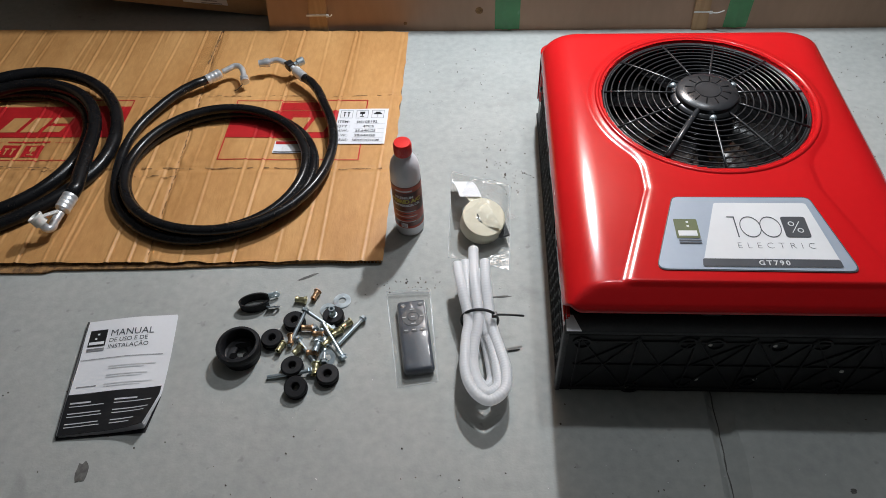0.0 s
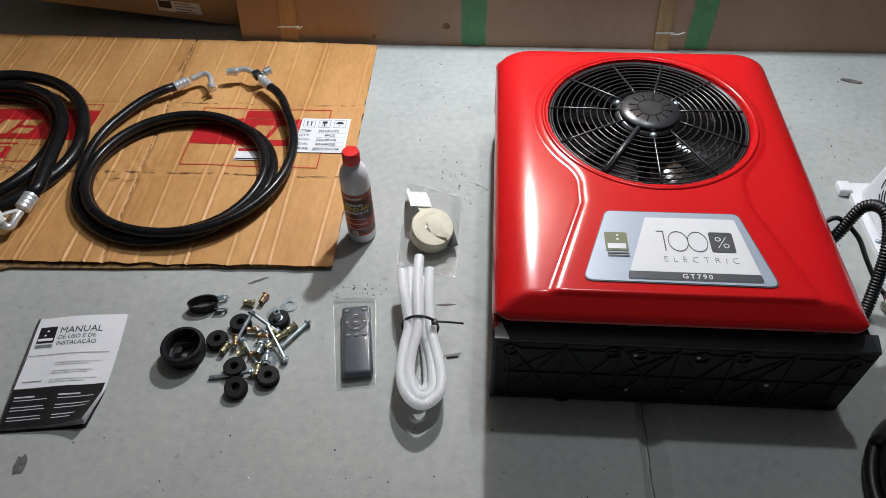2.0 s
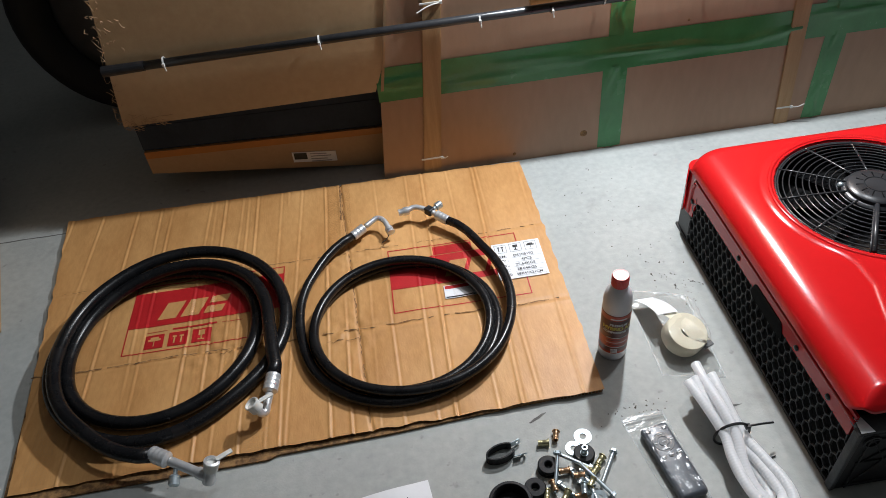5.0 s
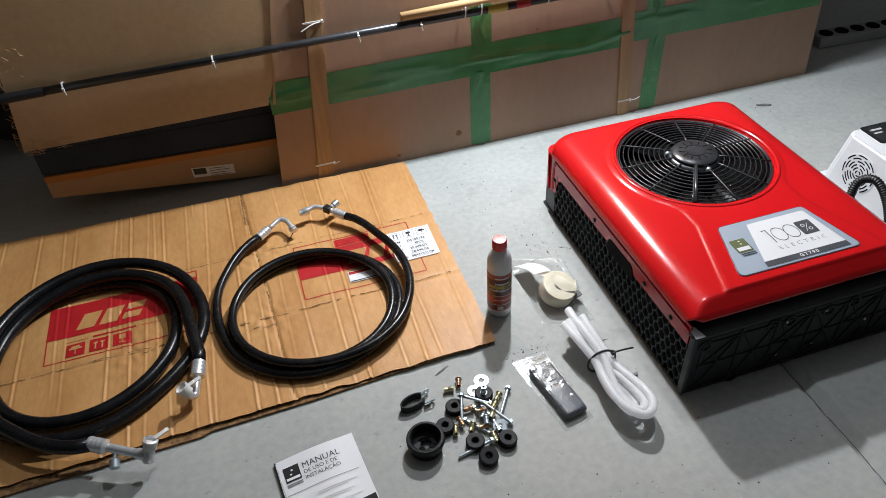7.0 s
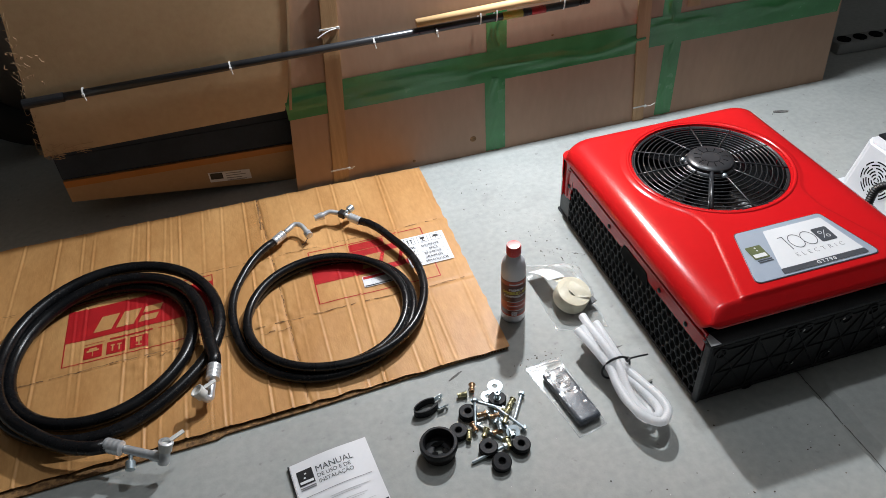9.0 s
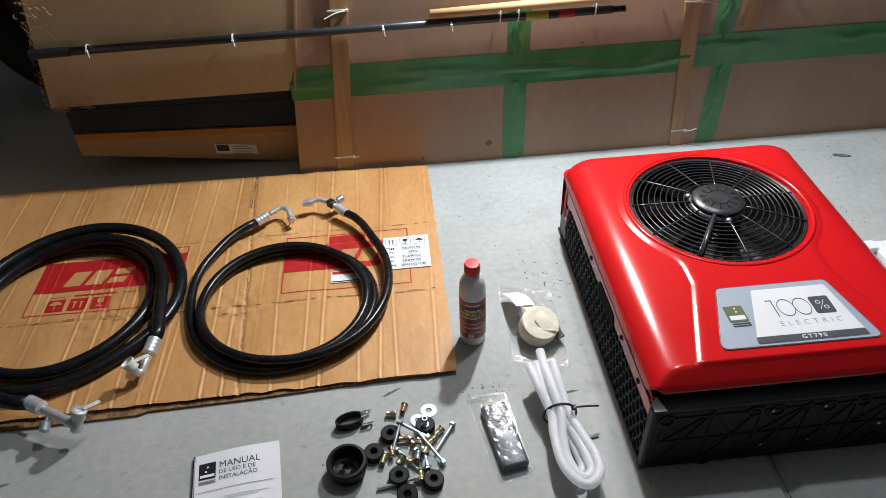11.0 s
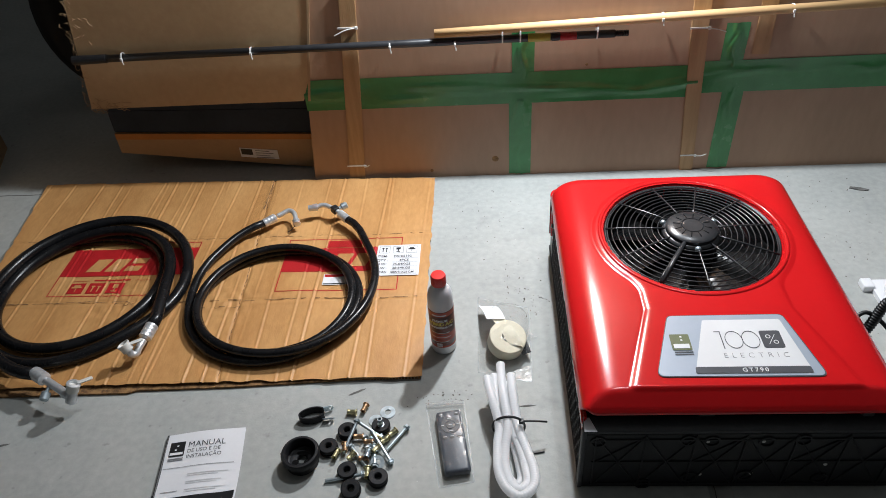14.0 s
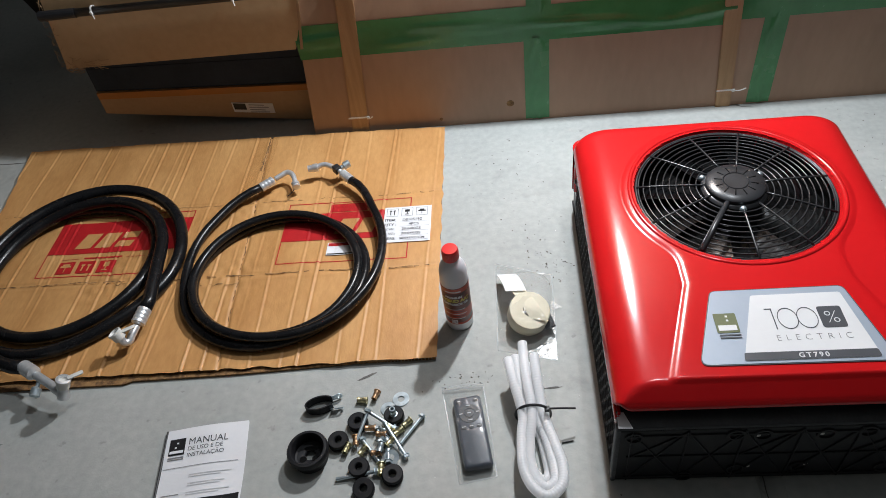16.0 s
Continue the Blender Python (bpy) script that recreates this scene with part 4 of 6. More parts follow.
def roof_unit():
    u = thing("roof_air_conditioner", "glossy red rooftop air conditioner with black fan grille and black base", "air conditioner", (0, 0, 0))
    # cover
    bm = bmesh.new()
    ms = [i / 80 * 0.80 for i in range(81)] + [0.80 + 0.20 * i / 40 for i in range(1, 41)]
    n = 110
    rings = []
    for m in ms[1:]:
        a, b = UA * m, UB * m
        r = 0.022 * m ** 3 + 0.0005
        pts = []
        for side in range(4):
            for k in range(n):
                t = -1 + 2 * k / n
                x, y = ((t * a, -b), (a, t * b), (-t * a, b), (-a, -t * b))[side]
                if abs(x) > a - r and abs(y) > b - r:
                    cx, cy = math.copysign(a - r, x), math.copysign(b - r, y)
                    v = Vector((x - cx, y - cy))
                    if v.length > 1e-9:
                        v = v.normalized() * min(v.length, r) if v.length > r else v
                    x, y = cx + v.x, cy + v.y
                pts.append((UX + x, UY + y))
        rings.append([bm.verts.new((x, y, cover_height(x, y))) for x, y in pts])
    # skirt
    for drop, out in ((0.002, 0.0006), (0.004, 0.0008)):
        rings.append([bm.verts.new((v.co.x + (v.co.x - UX) * out * 3, v.co.y + (v.co.y - UY) * out * 3, v.co.z - drop)) for v in rings[len(ms) - 2]])
    mid = bm.verts.new((UX, UY, cover_height(UX, UY)))
    for a, b in zip(rings, rings[1:]):
        for k in range(4 * n):
            bm.faces.new((a[k], a[(k + 1) % (4 * n)], b[(k + 1) % (4 * n)], b[k]))
    for k in range(4 * n):
        bm.faces.new((mid, rings[0][k], rings[0][(k + 1) % (4 * n)]))
    dead = [f for f in bm.faces if math.hypot(f.calc_center_median().x - FAN[0], f.calc_center_median().y - FAN[1]) < 0.1585]
    bmesh.ops.delete(bm, geom=dead, context="FACES")
    cover = part("cover", bm, RED, u, "glossy red moulded cover", smooth=True)
    bm = lathe(bmesh.new(), [(0.1695, TOPZ + 0.0022), (0.1680, TOPZ + 0.0046), (0.1655, TOPZ + 0.0055), (0.1630, TOPZ + 0.0046), (0.1605, TOPZ + 0.001), (0.1575, TOPZ - 0.002), (0.1565, TOPZ - 0.012), (0.1565, TOPZ - 0.03)], 96, Matrix.Translation((*FAN, 0)))
    part("fan_opening_rim", bm, RED, cover, "rounded red rim of the fan opening", smooth=True)
    # grille
    g = FAN
    grille = part("fan_grille", ring(ring(bmesh.new(), 0.1545, 0.0022, (*g, TOPZ - 0.003), 96), 0.151, 0.0014, (*g, TOPZ - 0.002), 96), SATIN, u, "black wire fan grille", smooth=True)

    def dome(r):
        return TOPZ - 0.002 + 0.011 * (1 - (r / 0.155) ** 2)

    bm = bmesh.new()
    for k in range(9):
        r = 0.060 + k * 0.0104
        ring(bm, r, 0.0014, (*g, dome(r)), 80, 6)
    part("ring_wire", bm, WIRE, grille, smooth=True)
    for k in range(11):
        a = 2 * math.pi * (k + 0.25) / 11
        bm = bmesh.new()
        sweep(bm, [(g[0] + r * math.cos(a), g[1] + r * math.sin(a), dome(r) + 0.001) for r in (0.044, 0.07, 0.1, 0.13, 0.1545)], 0.0019, 8)
        part("spoke", bm, WIRE, grille, smooth=True)
    bm = bmesh.new()
    sweep(bm, [(g[0] - 0.022, g[1] - 0.040, dome(0.04) + 0.0035), (g[0] - 0.048, g[1] - 0.082, dome(0.1) + 0.003), (g[0] - 0.078, g[1] - 0.131, dome(0.15) + 0.002)], 0.0040, 10)
    part("cable_cover", bm, SATIN, grille, "shiny black cable along a spoke", smooth=True)
    hz = 0.2085
    hub = sharp(part("motor_hub", lathe(bmesh.new(), [(0.052, hz - 0.012), (0.0525, hz - 0.004), (0.050, hz - 0.001), (0.0465, hz), (0.0462, hz + 0.006), (0.0435, hz + 0.0085), (0.030, hz + 0.0105), (0.0205, hz + 0.011), (0.0195, hz + 0.0095), (0.0185, hz + 0.011), (0, hz + 0.0118)], 56, Matrix.Translation((*g, 0))), SATIN, u, "black round fan motor cap"))
    # radial slits: thin near-black bars stand for the shade inside them
    for k in range(12):
        a = 2 * math.pi * (k + 0.5) / 12
        b = part("dark_hub_slit", boxed((0.021, -0.0009, 0), (0.034, 0.0009, 0.0014), 0.0004), SHADE_BLACK, hub)
        b.matrix_basis = pose(g[0], g[1], hz + 0.0098, 0, 0, math.degrees(a))
    for a in (-90, 30, 150):
        x, y = g[0] + 0.053 * math.cos(radians(a)), g[1] + 0.053 * math.sin(radians(a))
        part("screw", lathe(bmesh.new(), [(0.0055, hz - 0.004), (0.0055, hz - 0.001), (0.0035, hz + 0.002), (0, hz + 0.0025)], 12, Matrix.Translation((x, y, 0))), ZINC, hub, "steel screw", smooth=True)
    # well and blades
    # the well's inner shade is painted in with a near-black colour
    part("fan_well", lathe(bmesh.new(), [(0.1565, TOPZ - 0.012), (0.156, 0.11), (0.15, 0.075), (0, 0.075)], 64, Matrix.Translation((*g, 0))), SHADE_BLACK, u, smooth=True)
    for k in range(8):
        a = 2 * math.pi * k / 8
        bm = bmesh.new()
        rows = []
        for i in range(8):
            r = 0.045 + 0.105 * i / 7
            w = 0.035 + 0.045 * i / 7
            rows.append([bm.verts.new((r, -w / 2 + w * j / 4 + 0.03 * (i / 7) ** 2, 0.026 * (j / 4 - 0.5) + 0.004 * math.sin(j))) for j in range(5)])
        for p, q in zip(rows, rows[1:]):
            for j in range(4):
                bm.faces.new((p[j], p[j + 1], q[j + 1], q[j]))
        b = part("fan_blade", bm, BLADE, u, "glossy black fan blade", smooth=True)
        b.matrix_basis = pose(g[0], g[1], 0.158, 0, 0, math.degrees(a) + 12)
    part("blade_hub", lathe(bmesh.new(), [(0.048, 0.15), (0.048, 0.195), (0, 0.2)], 32, Matrix.Translation((*g, 0))), BLACK, u)
    # base
    x0, x1, y0, y1 = 0.331, 0.812, -0.146, 0.456
    # core of the base, coloured near-black as shade behind the grilles
    part("base_body", boxed((x0 + 0.008, y0 + 0.008, 0.0), (x1 - 0.004, y1, 0.150)), SHADE_BLACK, u)
    front = part("front_panel", tapered(boxed((x0 - 0.001, y0 - 0.006, 0.0), (x1 + 0.002, y0 + 0.006, 0.140), 0.002)), FRONT, u, "black ribbed plastic front of the base")
    part("front_flange", sloped(boxed((x0 - 0.002, y0 - 0.006, 0.1405), (x1 + 0.005, y0 + 0.018, 0.1500), 0.0015)), GREY_DARK, u, "dusty black flange along the base")
    part("corner_cap", boxed((x0 - 0.004, y0 - 0.0078, 0.0), (x0 + 0.003, y0 + 0.006, 0.146), 0.002), GREY_EDGE, u, "scuffed grey corner edge")
    part("worn_chip", outline([(x0 - 0.001, y0 - 0.006), (x0 + 0.018, y0 - 0.006), (x0 + 0.008, y0 + 0.016), (x0 - 0.001, y0 + 0.016)], 0.0008, 0.0), WHITE, u, "pale worn corner of the flange").matrix_basis = Matrix.Translation((0, 0, 0.1490)) @ Matrix.Translation((0, y0, 0)) @ Matrix.Rotation(radians(14), 4, "X") @ Matrix.Translation((0, -y0, 0))
    # added near-black block that stands for the shade in the gap under the cover
    part("dark_gap_fill", boxed((x0 + 0.01, y0 + 0.018, 0.140), (x1 - 0.01, y0 + 0.06, 0.150)), SHADE_BLACK, u)

    # ribs: verticals, crosses and bosses
    def rib(a, b, w=0.0024):
        (ax, az), (bx, bz) = a, b
        d = math.hypot(bx - ax, bz - az)
        bm = boxed((0, -0.0022, -w / 2), (d, 0.0005, w / 2), 0.0005, 1)
        ob = part("rib", bm, FRONT, front)
        ob.matrix_basis = Matrix.Translation((ax, y0 - 0.0062, az)) @ Matrix.Rotation(-math.atan2(bz - az, bx - ax), 4, "Y")

    xs = [x0 + 0.018 + k * 0.0735 for k in range(7)]
    for k, x in enumerate(xs):
        rib((x, 0.004), (x, 0.138))
    for k, (a, b) in enumerate(zip(xs, xs[1:])):
        rib((a, 0.136), (b, 0.006), 0.0018)
        rib((a, 0.006), (b, 0.136), 0.0018)
        if k % 2 == 0:
            rib((a, 0.07), (b, 0.136), 0.0016)
    rib((x0 + 0.014, 0.072), (x1, 0.072), 0.002)
    rib((x0 + 0.014, 0.128), (x1, 0.128), 0.003)
    rib((x0 + 0.014, 0.012), (x1, 0.012), 0.003)
    for x, z in ((0.352, 0.124), (0.485, 0.126), (0.52, 0.124), (0.60, 0.122), (0.652, 0.126), (0.79, 0.124), (0.50, 0.030), (0.585, 0.034), (0.43, 0.012), (0.70, 0.026)):
        part("boss", lathe(bmesh.new(), [(0.0095, 0), (0.0095, 0.0028), (0.0125, 0.0028), (0.0125, 0)], 20, aim((x, y0 - 0.006, z), (0, -1, 0))), FRONT, front)
    for x, z in ((0.514, 0.122), (0.595, 0.122), (0.516, 0.036), (0.594, 0.038), (0.70, 0.062)):
        part("pale_dot", lathe(bmesh.new(), [(0, 0.0015), (0.0026, 0.0012), (0.0032, 0)], 10, aim((x, y0 - 0.0062, z), (0, -1, 0))), NYLON, front, "small pale dot")
    part("clip", boxed((0.735, y0 + 0.014, 0.1505), (0.752, y0 + 0.022, 0.160), 0.002), GREY_EDGE, u, "small grey clip in the gap")
    part("clip", boxed((0.50, y0 + 0.016, 0.1505), (0.525, y0 + 0.024, 0.160), 0.002), GREY_EDGE, u, "small grey clip in the gap")
    # side: red flange with rivets, honeycomb grille and hand slot
    for side in (-1, 1):
        xe = x0 + 0.0015 if side < 0 else x1 - 0.003
        if side > 0:
            part("side_wall", boxed((xe - 0.002, y0 + 0.012, 0.0), (xe + 0.001, y1 - 0.022, 0.148)), BLACK, u)
            continue
        side_on = Matrix(((0, 0, -1, 0), (1, 0, 0, 0), (0, 1, 0, 0), (0, 0, 0, 1)))
        arch = [(y0 + 0.012, 0.116), (0.368, 0.116), (0.384, 0.110), (0.394, 0.094), (0.398, 0.066), (0.430, 0.060), (0.434, 0.064), (0.434, 0.160), (y0 + 0.012, 0.160)]
        bm = outline(arch, 0.004)
        bm.transform(Matrix.Translation((xe + 0.002, 0, 0)) @ side_on)
        fl = part("side_flange", bm, RED, u, "red side flange that turns down at its end")
        part("flange_bead", sweep(bmesh.new(), spline([(xe - 0.001, y0 + 0.010, 0.1485), (xe - 0.001, 0.20, 0.1485), (xe - 0.001, 0.385, 0.1485), (xe - 0.001, 0.402, 0.144), (xe - 0.001, 0.412, 0.130), (xe - 0.001, 0.415, 0.068)], 0.006), 0.0044, 10), RED, fl, smooth=True)
        for y in (-0.078, 0.012, 0.212, 0.405):
            part("rivet", lathe(bmesh.new(), [(0.0052, 0), (0.0045, 0.0022), (0.002, 0.003), (0, 0.0028)], 12, aim((xe + side * 0.002, y, 0.128 if y < 0.4 else 0.100), (side, 0, 0))), BLACK, fl, "black rivet", smooth=True)
        # honeycomb
        bm = bmesh.new()
        seen = set()
        cell, tall = 0.0118, 0.0150
        for row in range(6):
            for col in range(31):
                cy = y0 + 0.012 + col * cell * 1.732 * 0.95 + (cell * 0.866 * 0.95 if row % 2 else 0)
                cz = 0.012 + row * tall * 1.32
                pts = []
                for k in range(6):
                    a = radians(60 * k + 30)
                    pts.append((round(cy + cell * 0.95 * math.cos(a), 4), round(cz + tall * 0.88 * math.sin(a), 4)))
                for k in range(6):
                    p, q = pts[k], pts[(k + 1) % 6]
                    key = tuple(sorted((tuple(round(c, 3) for c in p), tuple(round(c, 3) for c in q))))
                    if key in seen or max(p[0], q[0]) > 0.402 or max(p[1], q[1]) > 0.121 or min(p[1], q[1]) < 0.002:
                        continue
                    seen.add(key)
                    d = math.hypot(q[0] - p[0], q[1] - p[1])
                    m = Matrix.Translation((xe, p[0], p[1])) @ Matrix.Rotation(math.atan2(q[1] - p[1], q[0] - p[0]), 4, "X")
                    box(bm, (-0.0025, 0, -0.0009), (0.0018, d, 0.0009), m=m)
        part("honeycomb_grille", bm, GREY_EDGE, u, "black honeycomb side grille")
        part("side_rail", boxed((xe - 0.003, y0 + 0.002, 0.0), (xe + 0.003, y1, 0.006), 0.001), BLACK, u)
    # no opening is cut; a near-black plate draws the slot's shade
    part("hand_slot", outline(rounded([(0.045, 0.100), (0.155, 0.100), (0.150, 0.131), (0.058, 0.131)], 0.012), 0.002), SHADE_BLACK, u, "hand slot in the flange, its shade drawn as a black plate").matrix_basis = Matrix.Translation((x0 + 0.0005, 0, 0)) @ Matrix(((0, 0, -1, 0), (1, 0, 0, 0), (0, 1, 0, 0), (0, 0, 0, 1)))
    part("rear_foot", boxed((x0 + 0.001, y1 - 0.055, 0.0), (x0 + 0.008, y1 - 0.004, 0.062), 0.003), BLACK, u)
    bm = bmesh.new()
    turn = [(math.pi / 2) * k / 10 for k in range(11)]
    rims = []
    for rad, z0, z1 in ((0.0222, 0.058, 0.162), (0.0192, 0.058, 0.162)):
        rims.append([[bm.verts.new((0.3485 - rad * math.cos(q), 0.4325 + rad * math.sin(q), z)) for q in turn] for z in (z0, z1)])
    (ol, oh), (il, ih) = rims
    for k in range(10):
        bm.faces.new((ol[k], ol[k + 1], oh[k + 1], oh[k]))
        bm.faces.new((il[k], ih[k], ih[k + 1], il[k + 1]))
        bm.faces.new((ol[k], il[k], il[k + 1], ol[k + 1]))
        bm.faces.new((oh[k], oh[k + 1], ih[k + 1], ih[k]))
    part("corner_wall", bm, RED, u, "rounded red corner of the cover", smooth=True)
    # name plate
    z = TOPZ + 0.0036
    pl = plate("name_plate", rounded([(0.441, -0.094), (0.686, -0.096), (0.659, 0.030), (0.480, 0.030)][::1], 0.010), SILVER, u, z, 0.0012, "silver-blue badge plate with a dark outline")
    plate("plate_outline", rounded([(0.4395, -0.0955), (0.6885, -0.0975), (0.6605, 0.0315), (0.479, 0.0315)], 0.011), SLATE, pl, z - 0.0004, 0.0010)
    inner = plate("inner_plate", rounded([(0.497, -0.091), (0.6685, -0.0915), (0.652, 0.019), (0.532, 0.019)], 0.004), PLATE, pl, z + 0.0013, 0.0004, "pale trapezoid plate")
    plate("dark_strip", rounded([(0.4975, -0.0905), (0.668, -0.091), (0.6665, -0.0785), (0.4995, -0.078)], 0.003), SLATE, inner, z + 0.0019, 0.0003, "dark strip")
    writing("model_text", "GT790", 0.0105, PLATE, inner, pose(0.5855, -0.0882, z + 0.0024), "pale wide letters", "CENTER", 1.4, bold=0.0002)
    writing("word_text", "ELECTRIC", 0.0140, SLATE, inner, pose(0.5955, -0.0605, z + 0.0019), "thin dark letters", "CENTER", 1.75, bold=-0.0004)
    bm = bmesh.new()
    box(bm, (0.5515, -0.042, z + 0.0019), (0.5530, -0.006, z + 0.0022))
    box(bm, (0.5435, -0.0075, z + 0.0019), (0.5515, -0.006, z + 0.0022))
    part("numeral", bm, SLATE, inner, "thin dark numeral one")
    for cx in (0.5705, 0.5960):
        bm = lathe(bmesh.new(), [(0.0168, 0.0019), (0.0168, 0.0022), (0.0182, 0.0022), (0.0182, 0.0019)], 48, Matrix.Translation((cx, -0.024, z)) @ Matrix.Diagonal((0.74, 1, 1, 1)), closed=True)
        part("numeral", bm, SLATE, inner, "thin dark numeral zero")
    plate("percent_tile", rounded(rect(0.6120, -0.042, 0.6435, -0.006), 0.004), SLATE, inner, z + 0.0019, 0.0003, "dark rounded tile")
    writing("percent_text", "%", 0.029, PLATE, inner, pose(0.6278, -0.0342, z + 0.0024), "pale percent sign", "CENTER", 1.0, bold=-0.0004)
    lg = plate("logo_tile", rounded(rect(0.4735, -0.044, 0.5035, -0.011), 0.002), OLIVE, pl, z + 0.0018, 0.0003, "olive green logo tile")
    bars("logo_bar", [(0.4765, -0.0405, 0.024, 0.009)], PLATE, lg, z + 0.0022)
    bars("logo_dot", [(0.489, -0.018, 0.003, 0.003), (0.489, -0.025, 0.003, 0.003)], PLATE, lg, z + 0.0022)
    bars("logo_line", [(0.4755, -0.0490, 0.028, 0.0022), (0.4755, -0.0535, 0.028, 0.0022)], SLATE, lg, z + 0.0018)


roof_unit()


# ---- hoses ----
def ferrule(bm, at, way, r):
    prof = [(r * 0.5, 0), (r * 1.10, 0), (r * 1.15, 0.003)]
    for k in range(3):
        s = 0.005 + k * 0.008
        prof += [(r * 1.15, s), (r * 1.10, s + 0.002), (r * 1.10, s + 0.004), (r * 1.15, s + 0.006)]
    prof += [(r * 1.12, 0.030), (r * 0.75, 0.032), (r * 0.55, 0.033), (0, 0.033)]
    return lathe(bm, prof, 20, aim(at, way))


def hose_one():
    h = thing("thick_hose", "thick coiled black rubber hose with aluminium end fittings", "hose")
    c = (-0.700, 0.311)
    r = 0.0124
    z0, z1 = 0.013 + r, 0.013 + 2.7 * r
    keys = [(-83.5, 0.2525, z1), (-122, 0.206, z1), (-180, 0.190, z1), (-225, 0.204, z1), (-270, 0.232, z1 - 0.004), (-315, 0.236, z0 + 0.012), (-360, 0.222, z0), (-405, 0.200, z0), (-450, 0.208, z0), (-495, 0.205, z0), (-540, 0.208, z0), (-585, 0.205, z0), (-630, 0.192, z0),
            (-675, 0.184, z0), (-720, 0.168, z0), (-765, 0.162, z0), (-810, 0.168, z0), (-855, 0.175, z0), (-900, 0.178, z0), (-945, 0.184, z0 + 0.008), (-990, 0.190, z1 - 0.002), (-1035, 0.196, z1), (-1080, 0.196, z1), (-1098, 0.216, z1), (-1112.5, 0.250, z1)]
    line = coil_line(c, keys)
    part("hose", sweep(bmesh.new(), line, r, 16), RUBBER, h, "black rubber hose", smooth=True)
    a, d = line[-1], Vector((-0.20, -0.967, -0.155)).normalized()
    e = part("end_fitting", ferrule(bmesh.new(), a - d * 0.006, d, r * 0.93), ALU, h, "crimped aluminium ferrule")
    sharp(e)
    b = a + d * 0.03
    low = b + d * 0.036
    tip = low + Vector((-0.012, 0.004, 0.018))
    part("elbow", sweep(bmesh.new(), spline([b, b + d * 0.020, low + Vector((0.001, 0.006, -0.001)), low + Vector((-0.005, 0.001, 0.003)), tip], 0.002), 0.0072, 14), ALU, e, "bent aluminium pipe", smooth=True)
    cap = lathe(bmesh.new(), [(0.0080, -0.008), (0.0116, -0.007), (0.0116, 0.006), (0.0126, 0.0065), (0.0126, 0.010), (0.0110, 0.0105), (0.0096, 0.006), (0, 0.0055)], 24, aim(tip, (-0.45, 0.15, 0.85)))
    sharp(part("cap", cap, NYLON, e, "white plastic cap"))
    tab = part("tab", outline(rounded(rect(0, -0.004, 0.024, 0.004), 0.003), 0.002), NYLON, e)
    tab.matrix_basis = Matrix.Translation(tip + Vector((0.008, 0.006, 0.004))) @ pose(0, 0, 0, 0, 0, 28)
    a, d = line[0], (line[0] - line[2]).normalized()
    d = Vector((0.868, -0.490, -0.06)).normalized()
    e = sharp(part("end_fitting", ferrule(bmesh.new(), a - d * 0.006, d, r * 0.93), ALU, h, "crimped aluminium ferrule"))
    b = a + d * 0.03
    part("manifold_pipe", sweep(bmesh.new(), spline([b, b + d * 0.03, b + d * 0.058, b + d * 0.075], 0.004), lambda s, q: 0.0076 + (0.002 if s > 0.05 else 0), 14), ALU, e, "straight aluminium pipe", smooth=True)
    tip = b + d * 0.074
    sharp(part("port", lathe(bmesh.new(), [(0.010, -0.010), (0.010, 0.004), (0.009, 0.006), (0.009, 0.026), (0.0122, 0.028), (0.0122, 0.032), (0.008, 0.033), (0.008, 0.022), (0, 0.022)], 20, aim(tip, (0.36, 0.28, 0.9))), ALU, e, "upright aluminium port"))
    sharp(part("cap", lathe(bmesh.new(), [(0.0088, 0.014), (0.0112, 0.015), (0.0112, 0.027), (0.0124, 0.0275), (0.0124, 0.031), (0.0108, 0.0315), (0.0094, 0.027), (0, 0.0265)], 24, aim(tip, (0.36, 0.28, 0.9))), NYLON, e, "white plastic cap"))
    tab = part("tab", outline(rounded(rect(0, -0.004, 0.026, 0.004), 0.003), 0.002), NYLON, e)
    tab.matrix_basis = Matrix.Translation(tip + Vector((0.0172, 0.0116, 0.0255))) @ pose(0, 0, 0, 0, 0, 28)
    valve = b + d * 0.012
    w = Vector((-0.10, -0.90, -0.32)).normalized()
    sharp(part("valve", lathe(bmesh.new(), [(0.0035, 0), (0.0035, 0.016), (0.0065, 0.017), (0.0085, 0.019), (0.0085, 0.032), (0.0065, 0.034), (0, 0.034)], 16, aim(valve, w)), ZINC, e, "charging valve with pale green cap"))


